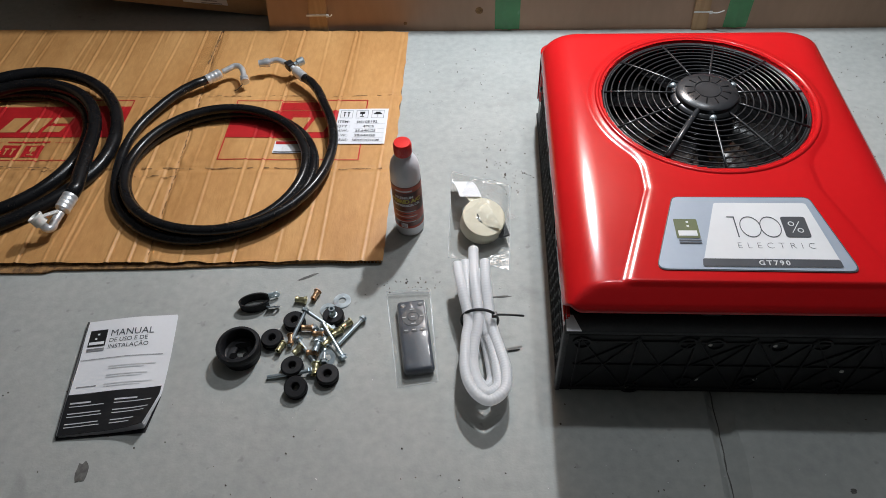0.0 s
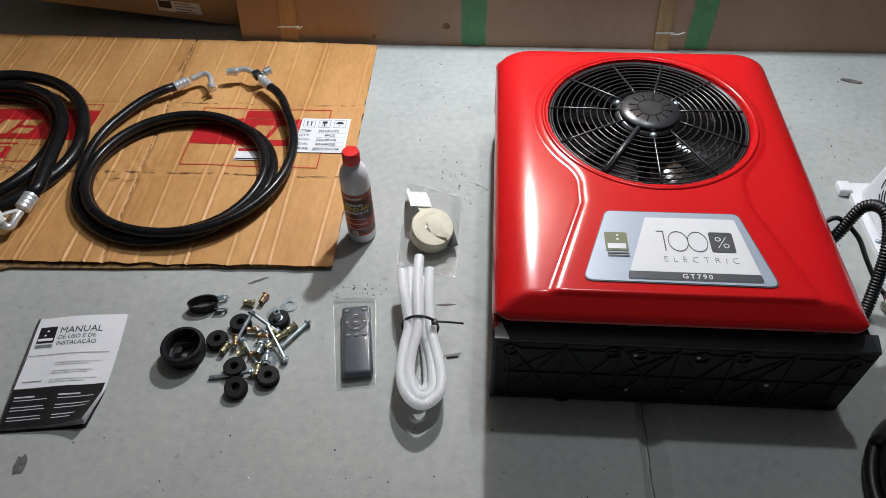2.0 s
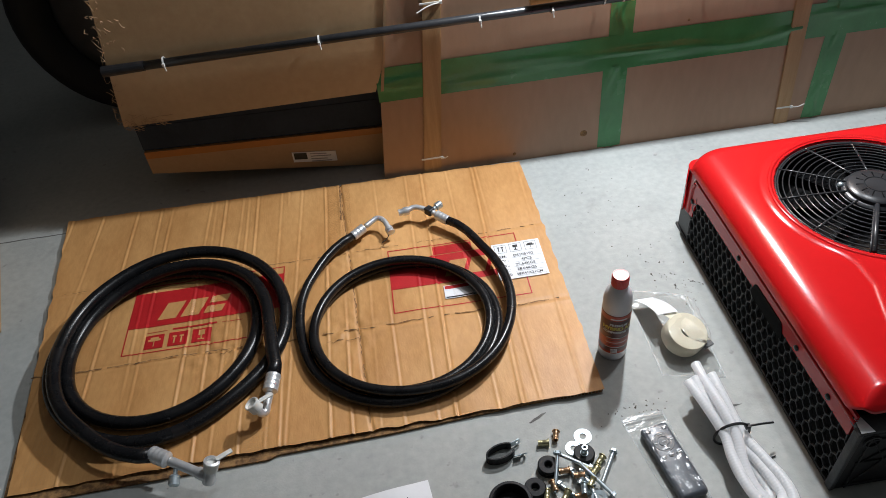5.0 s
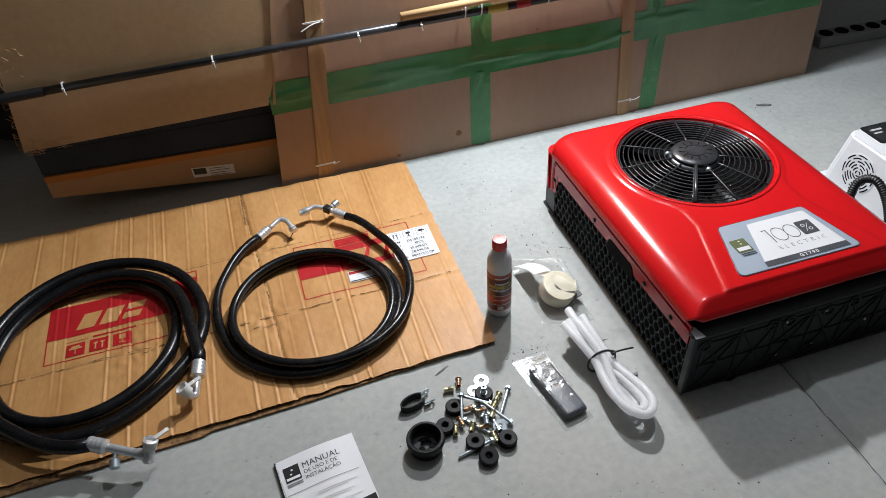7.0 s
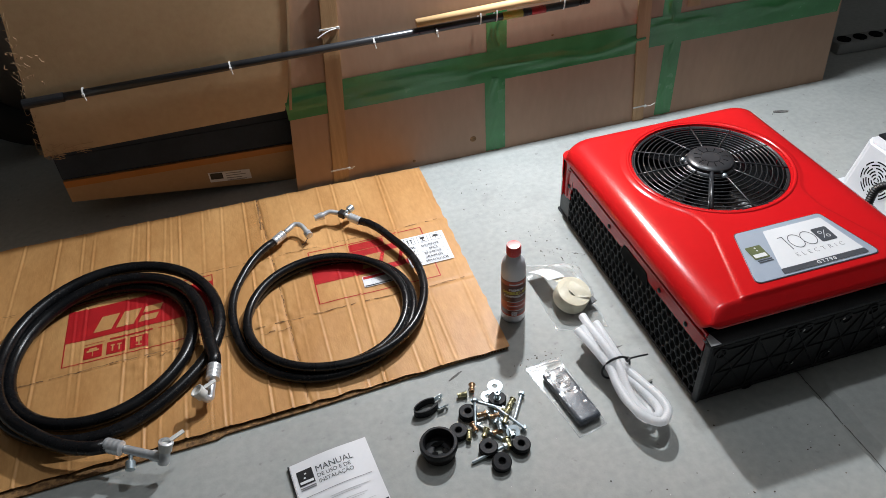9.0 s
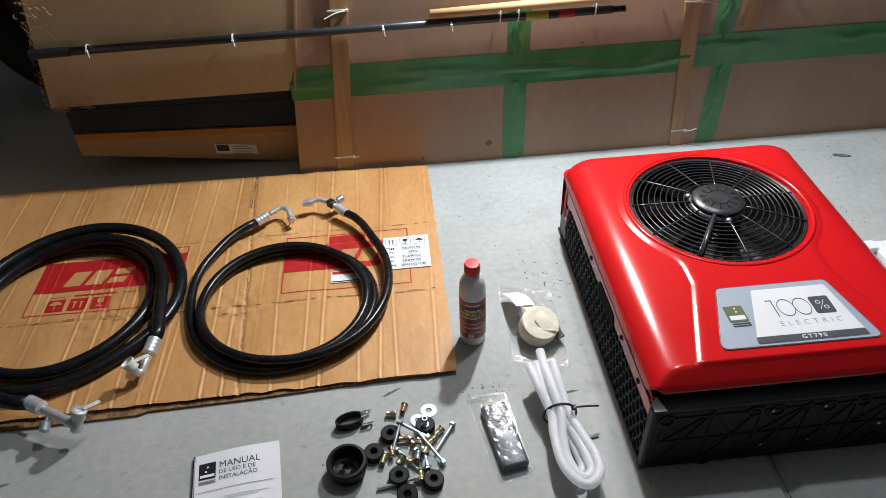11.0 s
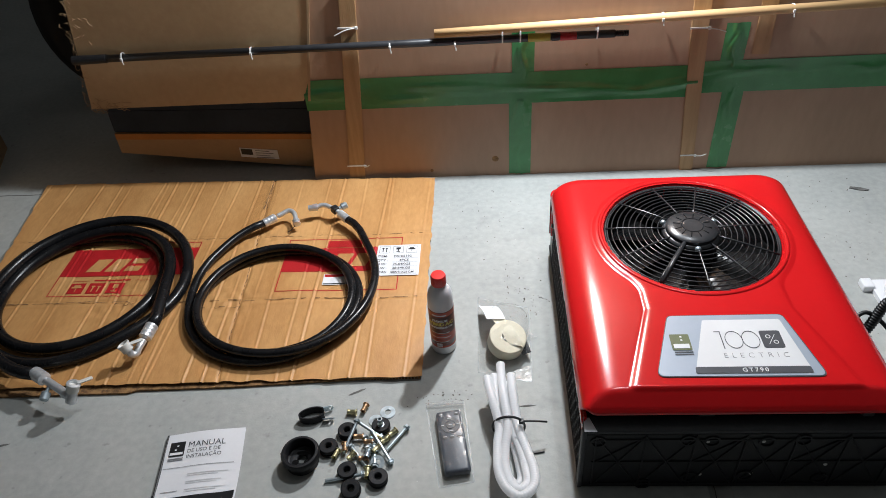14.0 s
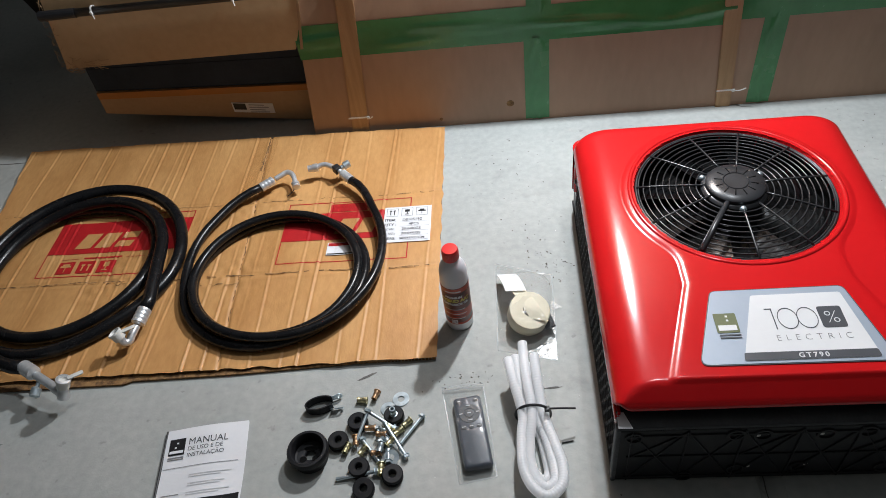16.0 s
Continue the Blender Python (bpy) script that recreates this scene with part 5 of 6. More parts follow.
def hose_two():
    h = thing("thin_hose", "slimmer coiled black rubber hose with bent aluminium fittings", "hose")
    c = (-0.255, 0.285)
    r = 0.0090
    z0, z1 = 0.013 + r, 0.013 + 2.8 * r
    keys = [(108, 0.262, z0 + 0.014), (138, 0.226, z0 + 0.008), (180, 0.193, z0), (213, 0.190, z0), (246, 0.188, z0), (290, 0.180, z0), (330, 0.176, z0), (360, 0.172, z0), (405, 0.160, z0), (450, 0.152, z0), (495, 0.160, z0), (540, 0.170, z0), (585, 0.167, z0), (630, 0.163, z0),
            (675, 0.162, z0), (720, 0.158, z0 + 0.006), (765, 0.150, z1 - 0.006), (810, 0.148, z1), (855, 0.156, z1), (900, 0.166, z1 - 0.003), (945, 0.172, z1), (990, 0.176, z1), (1035, 0.190, z1), (1062, 0.196, z1), (1092, 0.208, z1), (1122, 0.232, z1), (1146, 0.276, z1)]
    line = coil_line(c, keys, 0.985)
    part("hose", sweep(bmesh.new(), line, r, 16), RUBBER, h, "black rubber hose", smooth=True)
    a, d = line[0], (line[0] - line[2]).normalized()
    d = Vector((d.x, d.y, 0.12)).normalized()
    e = sharp(part("end_fitting", ferrule(bmesh.new(), a - d * 0.006, d, r), ALU, h, "crimped aluminium ferrule"))
    b = a + d * 0.03
    end = b + Vector((0.050, -0.022, -0.004))
    part("elbow", sweep(bmesh.new(), spline([b, b + d * 0.012, b + Vector((0.026, 0.016, 0.004)), b + Vector((0.040, 0.006, 0.002)), end], 0.003), 0.0058, 12), ALU, e, "bent aluminium pipe", smooth=True)
    sharp(part("nut", lathe(bmesh.new(), [(0.006, -0.008), (0.0088, -0.008), (0.0088, -0.002), (0.007, 0), (0.009, 0.002), (0.009, 0.005), (0.006, 0.006), (0, 0.006)], 14, aim(end, (0.35, -0.9, -0.2))), ALU, e, "aluminium end nut"))
    part("wire", sweep(bmesh.new(), spline([end, end + Vector((-0.008, -0.012, -0.008)), end + Vector((-0.02, -0.018, -0.014))], 0.004), 0.0009, 6), BLACK, e, "thin black wire")
    a, d = line[-1], (line[-1] - line[-3]).normalized()
    d = Vector((-0.70, 0.70, 0.10)).normalized()
    e = sharp(part("end_fitting", ferrule(bmesh.new(), a - d * 0.006, d, r), ALU, h, "crimped aluminium ferrule"))
    b = a + d * 0.03
    p = b + d * 0.014
    part("block", boxed((-0.008, -0.009, -0.008), (0.008, 0.009, 0.008), 0.002, m=Matrix.Translation(p) @ pose(0, 0, 0, 0, 0, 40)), BLACK, e, "dark joining block")
    part("pipe", sweep(bmesh.new(), spline([b, p, p + Vector((-0.028, 0.014, 0.004)), p + Vector((-0.050, 0.008, 0.002))], 0.004), 0.0058, 12), ALU, e, "bent aluminium pipe", smooth=True)
    sharp(part("nut", lathe(bmesh.new(), [(0.006, -0.006), (0.009, -0.006), (0.009, 0.004), (0.0075, 0.006), (0.0075, 0.016), (0, 0.016)], 14, aim(p + Vector((-0.050, 0.008, 0.002)), (-1, -0.2, 0))), ALU, e, "aluminium end nut"))
    sharp(part("valve", lathe(bmesh.new(), [(0.005, 0), (0.005, 0.012), (0.0085, 0.013), (0.0085, 0.026), (0.006, 0.028), (0, 0.028)], 14, aim(p + Vector((0.004, 0, 0)), (0.85, 0.5, 0.15))), ZINC, e, "valve with pale blue cap"))


hose_one()
hose_two()


# ---- oil bottle ----
def bottle():
    b = thing("oil_bottle", "grey-white plastic oil bottle with red cap and brown label", "bottle", (0.101, 0.158, 0))
    b.scale = (1, 1, 0.968)
    body = sharp(part("body", lathe(bmesh.new(), [(0, 0.002), (0.019, 0.0), (0.0228, 0.002), (0.0240, 0.006), (0.0240, 0.136), (0.0235, 0.146), (0.0212, 0.157), (0.0165, 0.166), (0.0130, 0.171), (0.0120, 0.174), (0.0120, 0.178), (0, 0.176)], 40), BOTTLE, b), 60)
    lab = part("label", lathe(bmesh.new(), [(0.0241, 0.022), (0.0244, 0.0225), (0.0244, 0.1195), (0.0241, 0.120)], 40), LABEL_BROWN, b, "dark brown and red printed label", smooth=True)
    cap = part("cap", lathe(bmesh.new(), [(0.0132, 0.174), (0.0138, 0.175), (0.0138, 0.194), (0.0126, 0.1965), (0, 0.197)], 40), CAP_RED, b, "ribbed red screw cap")
    sharp(cap)
    bm = bmesh.new()
    for k in range(36):
        a = 2 * math.pi * k / 36
        box(bm, (0.0136, -0.0005, 0.177), (0.0142, 0.0005, 0.193), m=Matrix.Rotation(a, 4, "Z"))
    part("cap_rib", bm, CAP_RED, cap)

    def band(name, z0, z1, mat, a0=0.0, a1=360.0, r=0.02455):
        bm = bmesh.new()
        n = max(3, int((a1 - a0) / 6))
        lo = [bm.verts.new((r * math.cos(radians(a0 + (a1 - a0) * k / n)), r * math.sin(radians(a0 + (a1 - a0) * k / n)), z0)) for k in range(n + 1)]
        hi = [bm.verts.new((v.co.x, v.co.y, z1)) for v in lo]
        for k in range(n):
            bm.faces.new((lo[k], lo[k + 1], hi[k + 1], hi[k]))
        return part(name, bm, mat, lab, smooth=True)

    band("label_band", 0.108, 0.119, LABEL_RED)
    band("label_band", 0.040, 0.062, LABEL_RED)
    band("label_band", 0.0225, 0.028, LABEL_RED)

    def wrapped(name, words, size, mat, z, mid, spacing=1.0, bold=0.0003):
        ob = writing(name, words, size, mat, lab, Matrix(), "", "CENTER", spacing, 0.0, bold)
        for v in ob.data.vertices:
            a = radians(mid) + v.co.x / 0.0247
            v.co = (0.0247 * math.cos(a), 0.0247 * math.sin(a), z + v.co.y)

    for mid in (-96,):
        wrapped("label_text", "PREMIUM", 0.0075, KEY_MARK, 0.0945, mid)
        wrapped("label_text", "HYBRID A/C", 0.0112, INK_YELLOW, 0.0845, mid, 0.92, 0.0005)
        wrapped("label_text", "COMPRESSOR OIL", 0.0072, KEY_MARK, 0.0765, mid, 0.9)
    for k in range(5):
        band("print_bar", 0.0385 + k * 0.0062, 0.0400 + k * 0.0062, INK if k % 2 else KEY_MARK, -140, -58 + 4 * (k % 3), 0.0247)
    band("print_bar", 0.110, 0.113, KEY_MARK, -130, -64, 0.0247)
    band("barcode", 0.0245, 0.0345, PAPER, -118, -92, 0.02468)
    for k in range(7):
        band("barcode_line", 0.0255, 0.0335, INK, -116.5 + k * 3.4, -115.2 + k * 3.4, 0.02475)


bottle()


# ---- bags ----
def bag(name, corners, lift, label, parent=None, seed=1, n=34, crinkle=1.0):
    """A wrinkled clear film over its contents."""
    bm = bmesh.new()
    (ax, ay), (bx, by), (cx, cy), (dx, dy) = corners
    for layer in (0, 1):
        rows = []
        for j in range(n + 1):
            row = []
            for i in range(n + 1):
                u, v = i / n, j / n
                x = (ax * (1 - u) + bx * u) * (1 - v) + (dx * (1 - u) + cx * u) * v
                y = (ay * (1 - u) + by * u) * (1 - v) + (dy * (1 - u) + cy * u) * v
                e = min(u, 1 - u, v, 1 - v)
                z = 0.0012
                if layer:
                    z += lift(x, y) * min(1.0, e * 9) + 0.0035 * crinkle * abs(noise.noise((x * 42 + seed, y * 42, seed))) + 0.003 * crinkle * abs(noise.noise((x * 95, y * 60, seed + 4))) * min(1, e * 12)
                else:
                    z -= 0.0006
                row.append(bm.verts.new((x + 0.002 * noise.noise((v * 14, u, seed)), y + 0.002 * noise.noise((u * 14, v, seed + 2)), z)))
            rows.append(row)
        for a, b in zip(rows, rows[1:]):
            for i in range(n):
                bm.faces.new((a[i], a[i + 1], b[i + 1], b[i]))
    ob = part(name, bm, CLEAR, parent, label, smooth=True)
    edge = [(x + 0.0015 * noise.noise((k, seed, 0)), y, 0.0018 + 0.002 * abs(noise.noise((k * 0.7, seed, 3)))) for k, (x, y) in enumerate([(p[0] + (q[0] - p[0]) * t / 8, p[1] + (q[1] - p[1]) * t / 8) for p, q in zip(corners, corners[1:] + corners[:1]) for t in range(8)])]
    part("seam", sweep(bmesh.new(), edge + edge[:1], 0.0008, 5), SEAM, parent, "welded bag edge", smooth=True).visible_shadow = False
    return ob


def remote():
    r = thing("remote_control", "dark grey remote control with round keypad inside a clear bag", "remote control", (0.1245, -0.072, 0.001), 9.5)
    sharp(part("body", boxed((-0.0225, -0.0635, 0.0), (0.0225, 0.0635, 0.016), 0.0065, 4), REMOTE, r), 50)
    part("keypad_ring", lathe(bmesh.new(), [(0.0085, 0.0162), (0.009, 0.0168), (0.0165, 0.0168), (0.017, 0.0160)], 32, Matrix.Translation((0, 0.030, 0))), KEYPAD, r)
    part("centre_key", lathe(bmesh.new(), [(0.0078, 0.0160), (0.0075, 0.0172), (0, 0.0175)], 24, Matrix.Translation((0, 0.030, 0))), KEYPAD, r)
    for x, y in ((-0.0135, 0.053), (0.0135, 0.053), (-0.0125, 0.006), (0, 0.006), (0.0125, 0.006)):
        part("key", lathe(bmesh.new(), [(0.0046, 0.0158), (0.0044, 0.0170), (0, 0.0173)], 18, Matrix.Translation((x, y, 0)) @ Matrix.Diagonal((1, 0.8, 1, 1))), KEYPAD, r)
    rows = [(-0.0035, 0.0425, 0.007, 0.0016), (-0.0035, 0.0165, 0.007, 0.0016), (-0.0160, 0.0292, 0.005, 0.0016), (0.0110, 0.0292, 0.005, 0.0016), (-0.003, 0.0292, 0.006, 0.0016), (-0.016, 0.0525, 0.005, 0.0014), (0.011, 0.0525, 0.005, 0.0014)] + [(x - 0.003, 0.0055, 0.006, 0.0014) for x in (-0.0125, 0, 0.0125)]
    bars("key_mark", rows, KEY_MARK, r, 0.0176)
    b = thing("zip_bag", "small clear zip bag around the remote control", "plastic bag")

    def lift(x, y):
        c, s = math.cos(radians(9.5)), math.sin(radians(9.5))
        px, py = (x - 0.1245) * c + (y + 0.072) * s, -(x - 0.1245) * s + (y + 0.072) * c
        q = max(abs(px) / 0.030, abs(py) / 0.076)
        return 0.0195 * max(0.0, min(1.0, (1.15 - q) * 3))

    bag("film", [(0.072, 0.017), (0.141, 0.022), (0.161, -0.144), (0.104, -0.155)][::1], lift, "clear crinkled film", b, 3, 40, crinkle=0.38)
    part("zip_strip", sweep(bmesh.new(), [(0.0735, 0.0085, 0.004), (0.107, 0.012, 0.0055), (0.1405, 0.0135, 0.004)], 0.0013, 6), SEAM, b, "milky zip seal")


remote()


def tape_roll():
    t = thing("foam_tape_roll", "roll of cream foam tape with a white loose end", "tape roll", (0.218, 0.146, 0.001), 0)
    m = Matrix.Translation((0.006, 0.000, 0.0265)) @ pose(0, 0, 0, 16, 10, 0)
    sharp(part("roll", lathe(bmesh.new(), [(0.012, -0.016), (0.0345, -0.016), (0.036, -0.014), (0.036, 0.014), (0.0345, 0.016), (0.012, 0.016)], 40, m, closed=True), CREAM, t, "cream foam roll"))
    bm = bmesh.new()
    rows = []
    for k in range(14):
        u = k / 13
        y, z = 0.105 - 0.115 * u, 0.010 + 0.034 * math.sin(min(1, u * 1.1) * 2.2)
        rows.append([bm.verts.new((-0.030 + 0.026 * u + w, y, z + 0.006)) for w in (-0.018, 0, 0.018)])
    for a, b in zip(rows[:8], rows[1:9]):
        for i in range(2):
            bm.faces.new((a[i], a[i + 1], b[i + 1], b[i]))
    part("loose_end", bm, WHITE, t, "white backing end of the tape", smooth=True)
    bm = bmesh.new()
    rows = []
    for k in range(16):
        u = k / 15
        rows.append([bm.verts.new((-0.022 + 0.046 * u + w, 0.062 - 0.085 * u - 0.2 * w, 0.036 + 0.012 * math.sin(u * 3.1))) for w in (-0.015, 0, 0.015)])
    for a, b in zip(rows, rows[1:]):
        for i in range(2):
            bm.faces.new((a[i], a[i + 1], b[i + 1], b[i]))
    part("tape_band", bm, CREAM, t, "cream strip across the roll", smooth=True)
    part("black_card", boxed((0.030, -0.034, 0.001), (0.048, 0.024, 0.004), 0.0006, m=pose(0, 0, 0, 0, -18, 14)), BLACK, t, "black card behind the roll")
    b = thing("plastic_bag", "crinkled clear plastic bag around the tape roll", "plastic bag")

    def lift(x, y):
        q = math.hypot((x - 0.226) / 0.055, (y - 0.165) / 0.085)
        return 0.047 * max(0.0, min(1.0, (1.2 - q) * 2))

    bag("film", [(0.168, 0.292), (0.272, 0.258), (0.268, 0.064), (0.168, 0.088)], lift, "clear crinkled film", b, 8, 64, crinkle=2.2)
    part("torn_corner", outline([(0.262, 0.196), (0.286, 0.176), (0.268, 0.170)], 0.0004, 0.004), CLEAR, b)


tape_roll()


# ---- white drain tube ----
def drain_tube():
    t = thing("corrugated_tube", "bundle of milky white corrugated drain tube held by a tie", "tube")
    r = 0.0077

    def rr(d, a):
        return r * (1 + 0.022 * math.sin(d * 2 * math.pi / 0.0046))

    loops = ([(0.185, 0.037, 0.048), (0.192, -0.006, 0.050), (0.204, -0.060, 0.040), (0.201, -0.095, 0.038), (0.201, -0.147, 0.041), (0.213, -0.179, 0.041), (0.234, -0.193, 0.040), (0.255, -0.175, 0.038), (0.258, -0.142, 0.034), (0.249, -0.102, 0.029),
              (0.237, -0.055, 0.028), (0.230, 0.007, 0.040), (0.228, 0.047, 0.044)],
             [(0.210, 0.049, 0.047), (0.213, 0.000, 0.052), (0.219, -0.062, 0.046), (0.213, -0.105, 0.039), (0.2125, -0.138, 0.035), (0.221, -0.167, 0.033), (0.234, -0.176, 0.031), (0.247, -0.162, 0.029), (0.2455, -0.134, 0.026), (0.240, -0.100, 0.022),
              (0.228, -0.051, 0.019), (0.2175, 0.036, 0.034)],
             [(0.197, 0.044, 0.046), (0.203, -0.014, 0.038), (0.211, -0.053, 0.024), (0.207, -0.090, 0.021), (0.208, -0.124, 0.020), (0.220, -0.152, 0.019), (0.231, -0.159, 0.017), (0.2385, -0.145, 0.014), (0.236, -0.117, 0.011), (0.231, -0.087, 0.009),
              (0.222, -0.044, 0.009), (0.212, 0.006, 0.026), (0.205, 0.036, 0.033)])
    for pts in loops:
        part("tube_loop", sweep(bmesh.new(), spline(pts, 0.00105), rr, 12), TUBE, t, smooth=True)
    part("tube_end", sweep(bmesh.new(), [(0.2102, 0.044, 0.0472), (0.2100, 0.069, 0.0470)], r * 1.04, 16), TUBE, t, "smooth tube cuff", smooth=False)
    bm = bmesh.new()
    sweep(bm, [(0.2205 + 0.0275 * math.cos(a), -0.0545, 0.0280 + 0.0275 * math.sin(a)) for a in [2 * math.pi * k / 40 for k in range(41)]], 0.0021, 8)
    box(bm, (0.238, -0.059, 0.040), (0.246, -0.051, 0.047), 0.001)
    sweep(bm, spline([(0.242, -0.055, 0.044), (0.264, -0.053, 0.041), (0.286, -0.051, 0.036)], 0.006), 0.0017, 6)
    part("cable_tie", bm, BLACK, t, "black nylon cable tie")
    m = tagged(part("black_pin", sweep(bmesh.new(), [(0.262, -0.0905, 0.0015), (0.280, -0.087, 0.0015)], 0.0012, 6), BLACK), "short cut black tie end on the floor", "debris")


drain_tube()


# ---- bolts, rivet nuts, grommets, washers, clamp ----
def grommet_parts(t, R=0.0165, H=0.014):
    sharp(part("body", lathe(bmesh.new(), [(0.0055, 0), (R * 0.92, 0), (R, 0.0015), (R, H * 0.36), (R * 0.80, H * 0.42), (R * 0.80, H * 0.58), (R, H * 0.64), (R, H - 0.002), (R * 0.9, H), (0.007, H), (0.0055, H - 0.0015)], 28, closed=True), GROMMET, t))


first = thing("rubber_grommet", "small dark rubber grommet with a round hole", "grommet", (-0.063, -0.047, 0), group="rubber grommets")
grommet_parts(first)
for x, y, tilt, turn, z in ((-0.091, -0.080, 0, 20, 0), (-0.052, -0.127, 0, 40, 0), (-0.041, -0.160, 14, 10, 0.002), (0.001, -0.140, 6, 70, 0.001), (-0.004, -0.037, 0, 5, 0)):
    copy_thing(first, pose(x, y, z, tilt, 0, turn))

big = thing("large_grommet", "large black rubber grommet with inner ribs", "grommet", (-0.133, -0.104, 0))
big.scale = (0.90, 0.90, 0.92)
sharp(part("body", lathe(bmesh.new(), [(0.021, 0.004), (0.029, 0), (0.031, 0.002), (0.031, 0.014), (0.0345, 0.018), (0.0365, 0.024), (0.0365, 0.030), (0.0345, 0.034), (0.030, 0.0345), (0.0275, 0.032), (0.0265, 0.012), (0.021, 0.009)], 48, closed=True), GROMMET, big), 50)
part("inner_disc", lathe(bmesh.new(), [(0.0265, 0.010), (0.012, 0.011), (0.009, 0.009), (0.009, 0.006)], 40), GROMMET, big, smooth=True)
# openings are near-black discs on the inner disc, their shade painted
for x, y, w, h in ((-0.011, -0.008, 0.0062, 0.0055), (0.011, -0.007, 0.0062, 0.0055), (0.0, 0.012, 0.012, 0.0045)):
    part("dark_hole_disc", lathe(bmesh.new(), [(0, 0.0116), (1, 0.0116), (1.05, 0.0108)], 20, Matrix.Translation((x, y, 0)) @ Matrix.Diagonal((w, h, 1, 1))), SHADE_BLACK, big, "dark disc drawn as the shade of a grommet opening")


def bolt_parts(t, length, mat, r=0.0029):
    part("shank", sweep(bmesh.new(), spline([(0, 0, 0), (length * 0.5, 0, 0), (length, 0, 0)], 0.0009), lambda d, a: r * (1 + (0.05 * math.sin(d * 2 * math.pi / 0.0018 + a) if d > length * 0.3 else 0)), 10), mat, t, smooth=True)
    sharp(part("head", lathe(bmesh.new(), [(0, -0.0052), (r * 1.7, -0.0050), (r * 1.85, -0.0044), (r * 1.85, -0.0006), (r * 2.4, -0.0006), (r * 2.4, 0.0002), (0, 0.0004)], 6, aim((0, 0, 0), (1, 0, 0))), mat, t), 20)


def lying_bolt(a, b, z0, z1, mat=None, label="long zinc hex bolt lying in the pile"):
    d = Vector((b[0] - a[0], b[1] - a[1], z1 - z0))
    t = thing("hex_bolt", label, "bolt", group="bolts in the pile")
    t.matrix_basis = Matrix.Translation((*a, z0)) @ d.to_track_quat("X", "Z").to_matrix().to_4x4()
    bolt_parts(t, d.length, mat or ZINC)


lying_bolt((-0.003, -0.060), (-0.051, -0.030), 0.010, 0.018)
lying_bolt((-0.046, -0.036), (-0.064, -0.092), 0.019, 0.008)
lying_bolt((0.019, -0.107), (-0.016, -0.056), 0.007, 0.017)
lying_bolt((0.041, -0.041), (0.010, -0.087), 0.0075, 0.0075)
lying_bolt((-0.026, -0.134), (-0.087, -0.143), 0.009, 0.004)
lying_bolt((-0.006, -0.118), (-0.010, -0.084), 0.012, 0.010, ZINC, "short zinc hex bolt lying in the pile")
lying_bolt((-0.030, -0.060), (-0.012, -0.100), 0.005, 0.004)
lying_bolt((-0.052, -0.078), (-0.022, -0.116), 0.0045, 0.0045)


def rivet_nut(at, way, mat, label, scale=1.0):
    t = thing("rivet_nut", label, "rivet nut", group="rivet nuts in the pile")
    t.matrix_basis = aim(at, way) @ Matrix.Diagonal((scale, scale, scale, 1))
    prof = [(0.0028, 0), (0.0062, 0), (0.0066, 0.0006), (0.0066, 0.0012), (0.0047, 0.0016), (0.0047, 0.008), (0.0043, 0.0085), (0.0043, 0.0135), (0.0047, 0.014), (0.0047, 0.017), (0.0028, 0.017)]
    sharp(part("body", lathe(bmesh.new(), prof, 20, closed=True), mat, t))


rng = random.Random(21)
Y, C = "small yellow zinc rivet nut", "small copper-coloured rivet nut"
rivet_nut((-0.036, 0.012, 0.007), (-0.3, -0.95, 0.05), COPPER, C)
rivet_nut((-0.052, -0.006, 0.007), (-0.9, 0.1, 0), BRASS, Y)
rivet_nut((-0.074, -0.085, 0.007), (-0.25, -0.9, 0.1), BRASS, Y)
rivet_nut((-0.018, -0.120, 0.007), (0.05, -1, 0.05), BRASS, Y, 1.15)
rivet_nut((0.024, -0.044, 0.007), (-0.7, -0.7, 0), BRASS, Y)
rivet_nut((0.011, -0.060, 0.007), (-0.7, -0.7, 0.1), BRASS, Y)
rivet_nut((-0.004, -0.037, 0.012), (0, 0, 1), ZINC, "small zinc rivet nut standing in a grommet", 1.0)
for k in range(11):
    x, y = -0.024 + rng.gauss(0, 0.013), -0.088 + rng.gauss(0, 0.012)
    a = rng.uniform(0, 6.28)
    rivet_nut((x, y, 0.007 + rng.uniform(0, 0.006)), (math.cos(a), math.sin(a), rng.uniform(-0.1, 0.15)), rng.choice((BRASS, COPPER, COPPER, ZINC)), "small shiny rivet nut in the pile")


def washer(x, y, z, R, tilt=0):
    t = thing("flat_washer", "flat zinc washer lying on the floor", "washer", group="washers")
    t.matrix_basis = pose(x, y, z, tilt, 0, 0)
    part("disc", lathe(bmesh.new(), [(R * 0.42, 0), (R, 0), (R, 0.0016), (R * 0.42, 0.0016)], 32, closed=True), ZINC, t)


washer(0.004, -0.002, 0.0004, 0.0138)
washer(-0.016, -0.020, 0.0004, 0.0125, 0)
washer(-0.002, -0.112, 0.010, 0.012, 18)


